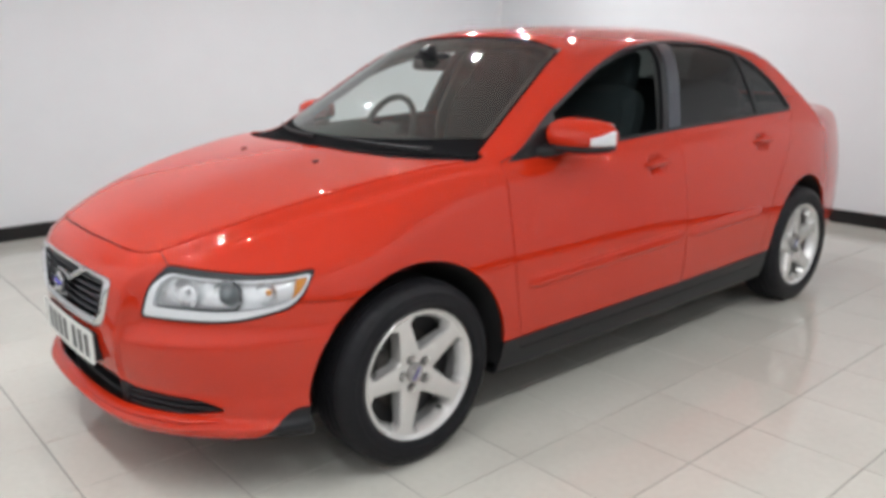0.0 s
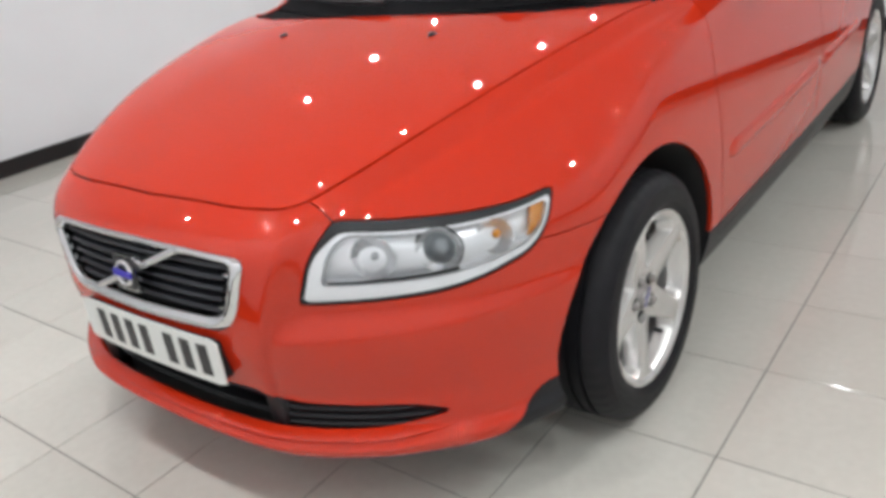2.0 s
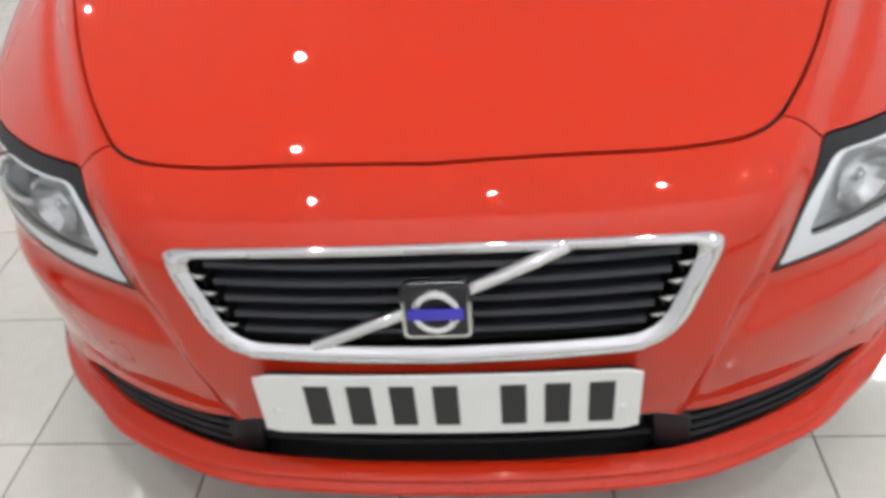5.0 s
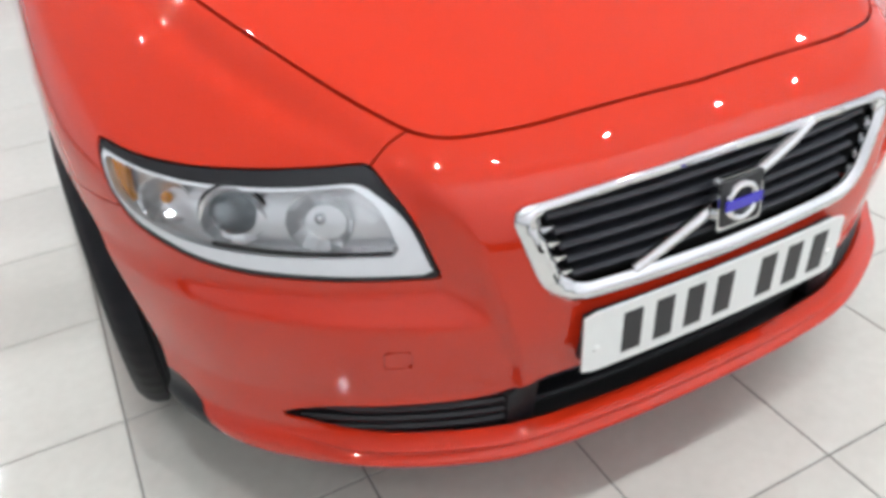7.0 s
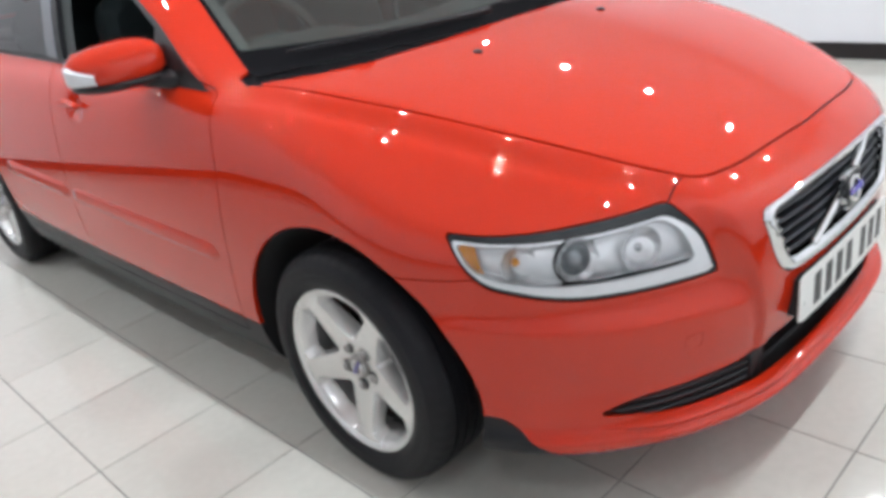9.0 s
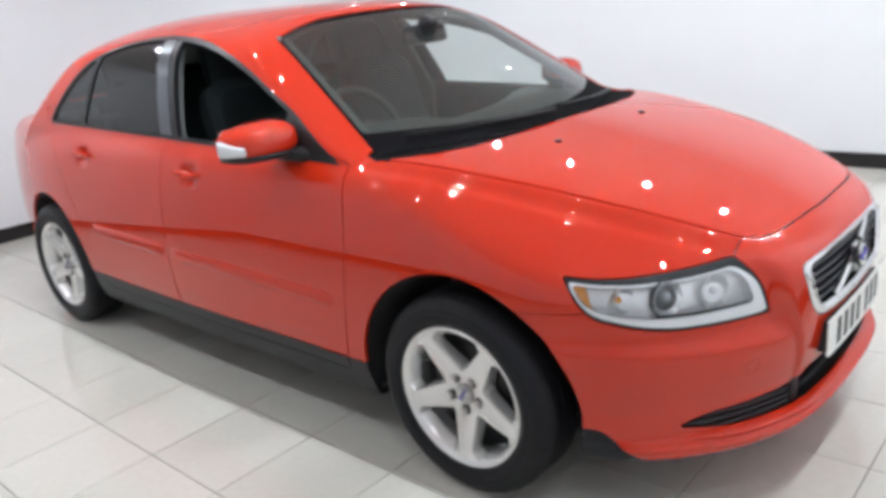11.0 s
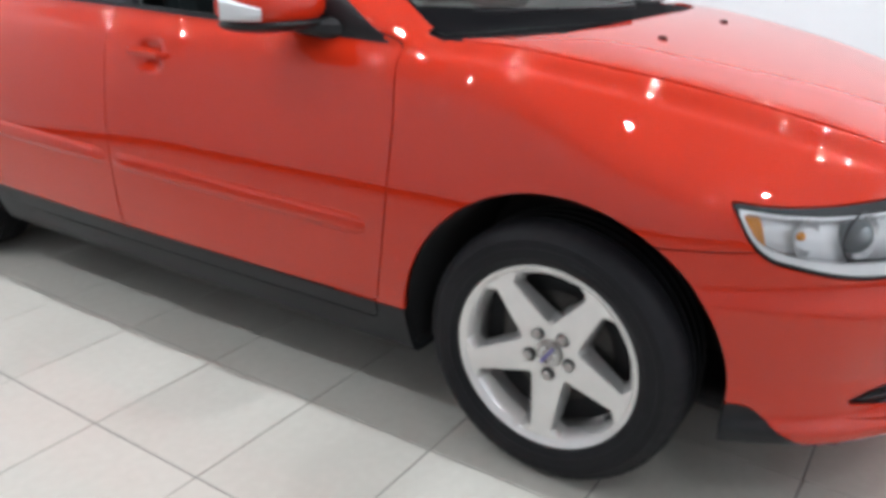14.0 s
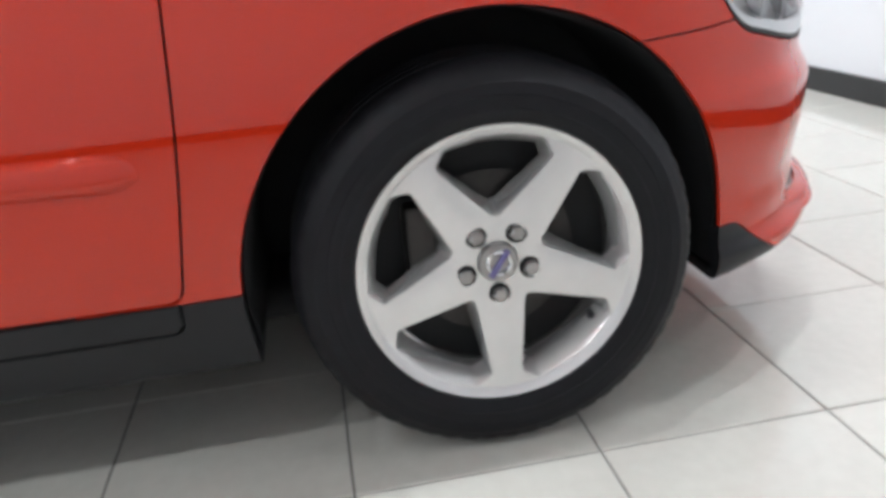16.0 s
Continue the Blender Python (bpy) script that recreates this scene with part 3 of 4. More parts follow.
def on_flank(y, z, sx=1):
    p = cast((1.3, y, z), (-1, 0, 0))
    return np.array([p[0] * sx, p[1], p[2]])


def on_lamp(u, z):
    return cast((u * 0.7071 + 1.0, u * 0.7071 - 1.0, z), (-1, 1, 0), 2.2)


def inset(m, poly, view, by):
    """The rim and the middle of a piece, parted at a distance inside its outline."""
    mid, rim = split(m, inside_of(view(m[0]), poly) + by)
    return rim, mid


def shifted(m, by):
    return m[0] + m[1] * by, m[1], m[2]


on_side = lambda v: 0.45 - np.abs(v[:, 0])
ahead = lambda v: v[:, 1] + 0.2
for ay in AXLES:
    ring = [(ay + ARCH_R * math.cos(a), HUB_Z + ARCH_R * math.sin(a)) for a in np.linspace(0, math.pi, 40)]
    ring += [(ay - ARCH_R * 0.96, 0.05), (ay + ARCH_R * 0.96, 0.05)]
    take(ring, SIDE, 0.0, on_side)
glass_side = take(DLO, SIDE, 0.0, lambda v: np.maximum(0.4 - np.abs(v[:, 0]), 0.93 - v[:, 2]))
near_screen = lambda v: np.abs(screen_gap(np.abs(v[:, 0]), v[:, 1], v[:, 2])) - 0.012
screen = take(SCREEN, FRONT, 0.0, near_screen)
cowl = take(COWL, PLAN, 0.0, lambda v: np.maximum(0.90 - v[:, 2], v[:, 2] - 1.06))
rear_screen = take(REAR_SCREEN, FRONT, 0.0, lambda v: 2.2 - v[:, 1])
lamps = take(LAMP, LAMPVIEW, 0.003, lambda v: np.maximum(v[:, 1] + 0.15, 0.40 - np.abs(v[:, 0])))
grille_hole = take(GRILLE, FRONT, 0.0, ahead)
intake_hole = take(INTAKE, FRONT, 0.0, lambda v: v[:, 1] + 0.4)
under = tuple(a.copy() for a in pool)
corner = take(CORNER, SIDE, 0.002, on_side)
sills = take(SILL, SIDE, 0.003, on_side)
bonnet = take(BONNET, PLAN, 0.005, lambda v: 0.60 - v[:, 2])
TOW = rounded([(0.486, 0.422), (0.522, 0.422), (0.522, 0.458), (0.486, 0.458)], 0.004)
tow_cover = take(TOW, FRONT, 0.0009, lambda v: np.maximum(v[:, 0], v[:, 1] + 0.4))
bumper = take(BUMPER_TOP, SIDE, 0.003)
door_f = take(DOOR_F, SIDE, 0.0038, on_side)
door_r = take(DOOR_R, SIDE, 0.0038, on_side)

panel("body", pool, RED, car, "red painted body shell with roof and wings")
panel("inner_shell", shifted(under, -0.013), DARK_VOID, car, "dark inner panels", 0)
panel("bonnet", bonnet, RED, car, "red bonnet with dark shut lines")
panel("front_bumper", bumper, RED, car, "red front bumper and nose", 0.006)
panel("towing_eye_cover", tow_cover, RED, car, "small square red cover in the bumper", 0.006)
panel("cowl", shifted(cowl, -0.008), FRIT, car, "black plastic cowl below the windscreen", 0.01)
SILL_TOP = rounded([(0.468, 0.283, 0.02), (0.468, 0.4), (2.155, 0.4), (2.155, 0.290, 0.03)], 0.01)
for h in halves(sills):
    f = inside_of(SIDE(h[0]), SILL_TOP)
    low = panel("sill", split(h, -(f - 0.002))[0], BLACK_TRIM, car, "matt black plastic sill", 0.02)
    panel("door_edge", split(h, f + 0.002)[0], BLACK_TRIM, low, "black lower edge of the doors", 0.02)
for h in halves(corner):
    panel("bumper_corner", h, BLACK_TRIM, car, "matt black plastic bumper corner", 0.02)


def moulding(y0, y1, sx, parent):
    """A padded strip along a door, rounded across and at its ends."""
    bm = bmesh.new()
    rows = []
    n = max(8, int((y1 - y0) / 0.03))
    for i in range(n + 1):
        a = i / n
        y = y0 + (y1 - y0) * a
        tip = min(1.0, min(a, 1 - a) * (y1 - y0) / 0.045)
        mid, half = 0.535 + 0.026 * (y - 0.5), 0.028 * (0.5 + 0.5 * tip**0.5)
        row = []
        for k in range(17):
            b = k / 8 - 1
            z = mid + half * b
            out = 0.0105 * (1 - abs(b) ** 4) * tip**0.6 - 0.002
            row.append(bm.verts.new((sx * (on_flank(y, mid)[0] + out - 0.003 * b), y + 0.008 * b * (1 if a > 0.5 else -1) * (1 - tip), z)))
        rows.append(row)
    for p, q in zip(rows, rows[1:]):
        for k in range(16):
            bm.faces.new((p[k], p[k + 1], q[k + 1], q[k]))
    part("moulding", bm, RED, parent, "red side moulding strip")


def door(piece, name, label, mould, hy, hz, sx):
    d = panel(name, piece, RED, car, label)
    moulding(*mould, sx, d)
    bm = bmesh.new()
    pts = []
    for k in range(9):
        a = k / 8 * 2 - 1
        p = on_flank(hy + a * 0.085, hz + 0.006 + a * 0.003, sx)
        edge = on_flank(hy + (0.1 if a > 0 else -0.1), hz, sx)
        pts.append((edge[0] * 0.5 + p[0] * 0.5 + sx * 0.016 * (1 - a**6) + sx * 0.004, p[1], p[2]))
    tube(bm, pts, [0.004, 0.010, 0.012, 0.0125, 0.013, 0.0125, 0.012, 0.010, 0.004], 10)
    part("handle", bm, RED, d, "red pull handle over a dished recess")


for h, sx in zip(halves(door_f), (1, -1)):
    door(h, "front_door", "red front door with its window lowered", (0.475, 1.462), *HANDLES[0], sx)
for h, sx in zip(halves(door_r), (1, -1)):
    door(h, "rear_door", "red rear door", (1.492, 2.14), *HANDLES[1], sx)

# windscreen with its dark printed border, wipers and cowl
edge_f = np.maximum(inside_of(FRONT(screen[0]), SCREEN) + 0.013, 1.016 + 0.022 * (screen[0][:, 0] / 0.7) ** 2 - screen[0][:, 2])
clear, frit = split(screen, edge_f)
ws = panel("windscreen", shifted(clear, -0.003), GLASS, car, "clear windscreen with a faint green tint", 0)
panel("border", shifted(frit, -0.004), FRIT, ws, "black border of the windscreen", 0)
panel("rear_window", rear_screen, GLASS, car, "clear rear window", 0, -0.003)


def wiper(x0, x1, z0, lean):
    pts, arm = [], []
    for k in range(11):
        x = x0 + (x1 - x0) * k / 10
        z = z0 + lean * k / 10
        y = 0.175 + 1.80 * (z - 0.985) + 0.45 * x * x
        pts.append((x, y - 0.018, z + 0.010))
        arm.append((x, y - 0.024, z + 0.011))
    bm = bmesh.new()
    tube(bm, pts, [0.003] + [0.005] * 9 + [0.002], 6)
    wp = part("wiper", bm, BLACK_TRIM, car, "black windscreen wiper at rest")
    bm = bmesh.new()
    tube(bm, arm[:7], [0.008, 0.0075, 0.007, 0.0065, 0.006, 0.0055, 0.005], 8)
    part("wiper_arm", bm, BLACK_TRIM, wp)


wiper(0.57, 0.05, 0.985, 0.022)
wiper(-0.02, -0.60, 1.000, 0.01)
for sx in (1, -1):
    p = cast((sx * 0.277, 0.0, 1.3), (0, 0, -1))
    bm = bmesh.new()
    bmesh.ops.create_uvsphere(bm, u_segments=12, v_segments=8, radius=0.011, matrix=pose(*p) @ Matrix.Diagonal((1, 1.3, 0.7, 1)))
    part("washer_nozzle", bm, BLACK_TRIM, car, "small black washer nozzle")

# side windows: lowered in front, dark behind
SAIL = [(0.3, 0.9), (0.73, 0.9), (0.735, 0.985), (0.705, 1.30), (0.3, 1.3)]
OPENING = [(0.73, 0.9), (1.372, 0.9), (1.385, 1.0), (1.545, 1.45), (0.6, 1.45), (0.705, 1.1), (0.735, 0.985)]
POST = [(1.372, 0.9), (1.420, 0.9), (1.425, 1.0), (1.585, 1.45), (1.545, 1.45), (1.385, 1.0)]
PILLAR_B = [(1.420, 0.9), (1.505, 0.9), (1.512, 1.0), (1.672, 1.45), (1.585, 1.45), (1.425, 1.0)]
PANE = [(1.505, 0.9), (2.17, 0.9), (2.185, 1.03), (2.10, 1.45), (1.672, 1.45), (1.512, 1.0)]
BAR = [(2.17, 0.9), (2.205, 0.9), (2.215, 1.03), (2.14, 1.45), (2.10, 1.45), (2.185, 1.03)]
for piece, sx in zip(halves(glass_side), (1, -1)):
    rim, mid = inset(piece, DLO, SIDE, 0.014)
    win = panel("window_frame", rim, BLACK_TRIM, car, "black window surround", 0.02, 0.001)
    cut = lambda poly: split(mid, inside_of(SIDE(mid[0]), poly))[0]
    panel("sail_panel", cut(SAIL), BLACK_TRIM, win, "black triangle behind the mirror", 0.01)
    panel("post", cut(POST), BLACK_TRIM, win, "black window channel", 0.02)
    panel("centre_pillar", cut(PILLAR_B), PILLAR, win, "glossy blue-grey centre pillar cover", 0.02, 0.002)
    panel("rear_pane", cut(PANE), TINT, win, "dark tinted rear side window", 0, -0.006)
    panel("window_bar", cut(BAR), BLACK_TRIM, win, "black bar of the rear side window", 0.01)
    q = split(mid, 2.205 - mid[0][:, 1] - 0.19 * (mid[0][:, 2] - 1.03))[0]
    panel("quarter_pane", q, TINT, win, "small dark tinted quarter window", 0, -0.006)

# headlights
CHAMBER = rounded([(-0.160, 0.613, 0.01), (-0.136, 0.680, 0.04), (-0.098, 0.708, 0.02), (0.0, 0.698, 0.1), (0.15, 0.693, 0.1), (0.25, 0.698, 0.08), (0.308, 0.705, 0.012), (0.286, 0.655, 0.04), (0.250, 0.634, 0.05), (0.16, 0.616, 0.05), (0.05, 0.610, 0.05)], 0.02)
AMBER_STRIP = [(0.240, 0.60), (0.268, 0.65), (0.278, 0.75), (0.40, 0.75), (0.40, 0.60)]


def bowl(bm, centre, ahead_dir, radius, depth):
    """A reflector dish that opens along a direction."""
    prof = [(-depth * (1 - (k / 8) ** 2), max(radius * k / 8, 0.0005)) for k in range(9)]
    before = set(bm.verts)
    lathe(bm, prof, 14, "z")
    made = [v for v in bm.verts if v not in before]
    q = Vector((0, 0, 1)).rotation_difference(Vector(ahead_dir)).to_matrix().to_4x4()
    bmesh.ops.transform(bm, matrix=Matrix.Translation(centre) @ q, verts=made)


for piece, sx in zip(halves(lamps), (1, -1)):
    brow = rounded([(-0.200, 0.578, 0.01), (-0.167, 0.672, 0.06), (-0.106, 0.712, 0.02), (0.0, 0.702, 0.1), (0.15, 0.697, 0.1), (0.25, 0.702, 0.08), (0.317, 0.712, 0.012), (0.294, 0.655, 0.04), (0.257, 0.621, 0.06), (0.10, 0.584, 0.1)], 0.02)
    inner, rim = split(piece, inside_of(LAMPVIEW(piece[0]), brow))
    hl = panel("headlight", rim, BLACK_TRIM, car, "clear headlight with a black surround and pale lower band", 0.03)
    cham, band = split(inner, inside_of(LAMPVIEW(inner[0]), CHAMBER))
    panel("lens", cham, LENS, hl, "clear polished lens", 0, 0.0005)
    panel("light_band", shifted(band, -0.001), LAMP_WHITE, hl, "pale frosted band", 0.01)
    back, orange = split(cham, -inside_of(LAMPVIEW(cham[0]), AMBER_STRIP))
    panel("side_reflector", shifted(orange, -0.012), AMBER, hl, "amber side reflector", 0.01)
    panel("bowl", shifted(cham, -0.028), REFLECTOR, hl, "silvered reflector housing", 0)
    panel("housing", (flange(shifted(cham, -0.004), 0.026)), REFLECTOR, hl, "silvered housing wall", 0)
    face = Vector((0.42 * sx, -0.9, 0.05)).normalized()
    for u, z, r, dp, kind in ((0.075, 0.656, 0.046, 0.018, "projector"), (-0.050, 0.657, 0.046, 0.024, "main_beam"), (0.190, 0.660, 0.038, 0.022, "indicator")):
        p = on_lamp(u, z)
        c = Vector((p[0] * sx, p[1], p[2])) + Vector((-0.7071 * sx, 0.7071, 0)) * 0.014
        bm = bmesh.new()
        bowl(bm, c, face, r, dp)
        dish = part(kind + "_reflector", bm, FACET, hl, "round faceted silver reflector", smooth=False)
        bm = bmesh.new()
        if kind == "projector":
            bmesh.ops.create_uvsphere(bm, u_segments=24, v_segments=14, radius=0.036, matrix=Matrix.Translation(c - face * 0.022))
            part("projector_lens", bm, PROJ, dish, "dark round projector lens")
            bm = bmesh.new()
            ring = [(c - face * 0.010 + Vector((math.cos(a) * face.y * -1, math.cos(a) * face.x, math.sin(a))) * (r + 0.001)) for a in np.linspace(0, 2 * math.pi, 33)[:-1]]
            tube(bm, ring, 0.0022, 8, True)
            part("ring", bm, BLACK_TRIM, dish, "thin dark ring")
        else:
            bmesh.ops.create_uvsphere(bm, u_segments=12, v_segments=8, radius=0.009, matrix=Matrix.Translation(c - face * 0.012))
            part("bulb", bm, AMBER if kind == "indicator" else CHROME, dish)
    bm = bmesh.new()
    low = [on_lamp(u, 0.6125 + 0.06 * max(u - 0.03, 0) ** 1.2) for u in np.linspace(-0.145, 0.11, 14)]
    tube(bm, [((p[0] - 0.006) * sx, p[1] + 0.006, p[2]) for p in low], 0.0032, 6)
    part("trim_line", bm, BLACK_TRIM, hl, "thin black line above the pale band")

# radiator grille: chrome frame, dark slats, bar and badge
GRILLE_IN = rounded([(-0.1, 0.537), (0.276, 0.544, 0.040), (0.322, 0.667, 0.016), (0.2, 0.674, 0.1), (-0.1, 0.676)], 0.03, 8)
mouth, frame_ring = split(grille_hole, inside_of(FRONT(grille_hole[0]), GRILLE_IN))
out_d = -inside_of(FRONT(frame_ring[0]), GRILLE)
in_d = inside_of(FRONT(frame_ring[0]), GRILLE_IN)
frac = np.clip(out_d / np.maximum(out_d + in_d, 1e-4), 0, 1)
step_x, step_z = np.array([[0.001, 0]]), np.array([[0, 0.001]])
flat = FRONT(frame_ring[0])
away = np.stack([(inside_of(flat + step_x, GRILLE) - inside_of(flat - step_x, GRILLE)) / 0.002 * np.sign(frame_ring[0][:, 0]), 0 * frac, (inside_of(flat + step_z, GRILLE) - inside_of(flat - step_z, GRILLE)) / 0.002], 1)
frame_n = frame_ring[1] + 1.15 * np.cos(math.pi * frac)[:, None] * away
frame_n /= np.linalg.norm(frame_n, axis=1)[:, None]
frame_v = frame_ring[0] + frame_ring[1] * (0.002 + 0.009 * np.sin(math.pi * frac))[:, None]
grille = panel("grille", (frame_v, frame_n, frame_ring[2]), CHROME, car, "chrome-framed radiator grille with dark slats", 0.022)
panel("backing", shifted(mouth, -0.075), DARK_VOID, grille, "dark radiator opening", 0)
panel("surround", flange(shifted(mouth, -0.012), 0.07), DARK_VOID, grille, "dark grille surround", 0)


def slat(z, half, thick, deep, offset, mat, parent, name, label=""):
    """A level blade that follows the nose."""
    bm = bmesh.new()
    rows = []
    for x in np.linspace(-half, half, 25):
        y = on_nose(x, z)[1] + offset
        rows.append([bm.verts.new(q) for q in ((x, y, z), (x, y + 0.003, z + thick * 0.5), (x, y + deep, z + thick * 0.7), (x, y + deep, z - thick * 0.35), (x, y + 0.003, z - thick * 0.5))])
    for p, q in zip(rows, rows[1:]):
        for k in range(5):
            bm.faces.new((p[k], p[(k + 1) % 5], q[(k + 1) % 5], q[k]))
    bm.faces.new(rows[0])
    bm.faces.new(rows[-1][::-1])
    return part(name, bm, mat, parent, label)


for k in range(5):
    z = 0.554 + k * 0.0248
    slat(z, 0.262 + 0.0090 * k, 0.0095, 0.034, 0.008, SLAT, grille, "slat")
    for sx in (1, -1):
        tip_x = 0.288 + 0.0093 * k
        bm = bmesh.new()
        q = [(tip_x + 0.012, z + 0.0185), (tip_x + 0.014, z - 0.001), (tip_x - 0.022, z + 0.0150)]
        fore = [bm.verts.new((sx * x, on_nose(x, c)[1] + 0.002, c)) for x, c in q]
        aft = [bm.verts.new((sx * x, on_nose(x, c)[1] + 0.030, c)) for x, c in q]
        bm.faces.new(fore)
        bm.faces.new(aft[::-1])
        for i in range(3):
            bm.faces.new((fore[i], fore[(i + 1) % 3], aft[(i + 1) % 3], aft[i]))
        part("grille_tooth", bm, CHROME, grille, "pointed chrome tooth between the slats", smooth=False)
bm = bmesh.new()
prof = []
for k in range(9):
    a = k / 8
    x, z = -0.168 + 0.330 * a, 0.538 + 0.139 * a
    prof.append((x, on_nose(x, z)[1] + 0.003, z))
tube(bm, prof, 0.0095, 12)
part("cross_bar", bm, CHROME, grille, "diagonal chrome bar")
by = on_nose(0, 0.61)[1]


def rounded_box_outline(w, h, r):
    return rounded([(-w / 2, -h / 2), (w / 2, -h / 2), (w / 2, h / 2), (-w / 2, h / 2)], r, 5)


badge_m = Matrix.Translation((0, by - 0.006, 0.609)) @ pose(0, 0, 0, 83, 0, 0)
bm = bmesh.new()
extrude_outline(bm, rounded_box_outline(0.086, 0.080, 0.010), 0.013, badge_m)
badge = part("badge", bm, CHROME, grille, "square chrome badge with a silver ring and blue band", smooth=False)
bm = bmesh.new()
extrude_outline(bm, rounded_box_outline(0.077, 0.071, 0.007), 0.003, badge_m @ Matrix.Translation((0, 0, 0.0115)))
part("badge_field", bm, PLATE_INK, badge, "black field", smooth=False)
bm = bmesh.new()
ringp = [badge_m @ Vector((0.026 * math.cos(a), 0.026 * math.sin(a), 0.0152)) for a in np.linspace(0, 2 * math.pi, 37)[:-1]]
tube(bm, ringp, 0.0055, 8, True)
part("badge_ring", bm, CHROME, badge, "silver ring")
bm = bmesh.new()
extrude_outline(bm, rounded_box_outline(0.069, 0.015, 0.001), 0.003, badge_m @ Matrix.Translation((0, 0, 0.0190)))
part("badge_band", bm, BLUE, badge, "plain blue band", smooth=False)

# lower intake with its blades
mid_i, side_i = split(intake_hole, np.abs(intake_hole[0][:, 0]) - 0.335)
intake = panel("lower_intake", shifted(mid_i, -0.06), DARK_VOID, car, "black lower air intake", 0)
panel("intake_edge", flange(shifted(intake_hole, -0.006), 0.06), BLACK_TRIM, intake, "black edge of the intake", 0)
for h, sx in zip(halves(side_i), (1, -1)):
    panel("side_vent", shifted(h, -0.022), BLACK_TRIM, intake, "blanked black side vent", 0)
    for z, x1 in ((0.285, 0.600), (0.303, 0.636), (0.321, 0.600)):
        bm = bmesh.new()
        pts = [on_nose(x, z) for x in np.linspace(0.345, x1, 14)]
        tube(bm, [(p[0] * sx, p[1] + 0.010, p[2]) for p in pts], [0.006] * 12 + [0.005, 0.002], 6)
        part("vent_blade", bm, BLACK_TRIM, intake)
    bm = bmesh.new()
    p = on_nose(0.325, 0.32)
    wedge = [bm.verts.new((sx * x, p[1] + dy, z)) for dy, half in ((0.004, 0.0), (0.05, 0.006)) for x, z in ((0.288 - half, 0.372), (0.350 + half, 0.334), (0.352 + half, 0.276), (0.304 - half, 0.264))]
    for q in ((0, 1, 2, 3), (7, 6, 5, 4), (0, 4, 5, 1), (1, 5, 6, 2), (2, 6, 7, 3), (3, 7, 4, 0)):
        bm.faces.new([wedge[i] for i in q])
    bmesh.ops.bevel(bm, geom=list(bm.edges), offset=0.006, segments=2, profile=0.5, affect="EDGES")
    part("vent_divider", bm, BLACK_TRIM, intake)
for z in (0.288, 0.338):
    slat(z, 0.325, 0.012, 0.03, 0.02, BLACK_TRIM, intake, "intake_blade")

# chin lip: a grooved red strip along the bumper's lower edge
bm = bmesh.new()
LIP = ((0.282, -0.026), (0.277, -0.009), (0.273, -0.001), (0.270, 0.0015), (0.267, 0.0005), (0.262, -0.0025), (0.259, -0.0015), (0.254, 0.006), (0.250, 0.0092), (0.246, 0.0095), (0.242, 0.006), (0.239, -0.004), (0.237, -0.024))
LIP_Y = Spline(*[(x, on_nose(x, 0.248)[1]) for x in (0.0, 0.12, 0.24, 0.36, 0.46, 0.55, 0.63, 0.69, 0.735, 0.765)])
rows = []
for a in np.linspace(-1, 1, 97):
    x = 0.75 * (1 - (1 - abs(a)) ** 1.5)
    lean = float(LIP_Y(x + 0.004) - LIP_Y(max(x - 0.004, 0.0))) / 0.008 if x > 0.004 else 0.0
    way = Vector((lean, -1.0, 0)).normalized()
    fade = 0.030 * float(sstep(x, 0.56, 0.75))
    lift = 0.004 * float(sstep(x, 0.45, 0.75))
    sx = math.copysign(1, a)
    rows.append([bm.verts.new((sx * (x + way.x * (o - fade)), float(LIP_Y(x)) + way.y * (o - fade), z + lift)) for z, o in LIP])
for p, q in zip(rows, rows[1:]):
    for k in range(len(LIP) - 1):
        bm.faces.new((p[k], p[k + 1], q[k + 1], q[k]))
part("chin_lip", bm, RED, car, "red chin lip with a shallow groove")

# number plate, bent with the nose, with plain bars


def plate_piece(name, x0, x1, z0, z1, off, thick, mat, parent, label="", r=0.004):
    """A thin sheet that follows the nose from x0 to x1."""
    bm = bmesh.new()
    n = max(2, int((x1 - x0) / 0.02) + 1)
    rows = []
    for k in range(n):
        x = x0 + (x1 - x0) * k / (n - 1)
        y = PLATE_Y(abs(x)) - off
        c = r if k in (0, n - 1) else 0.0
        rows.append([bm.verts.new(q) for q in ((x, y, z0 + c), (x, y, z1 - c), (x, y + thick, z1 - c), (x, y + thick, z0 + c))])
    for p, q in zip(rows, rows[1:]):
        for k in range(4):
            bm.faces.new((p[k], p[(k + 1) % 4], q[(k + 1) % 4], q[k]))
    bm.faces.new(rows[0])
    bm.faces.new(rows[-1][::-1])
    return part(name, bm, mat, parent, label)


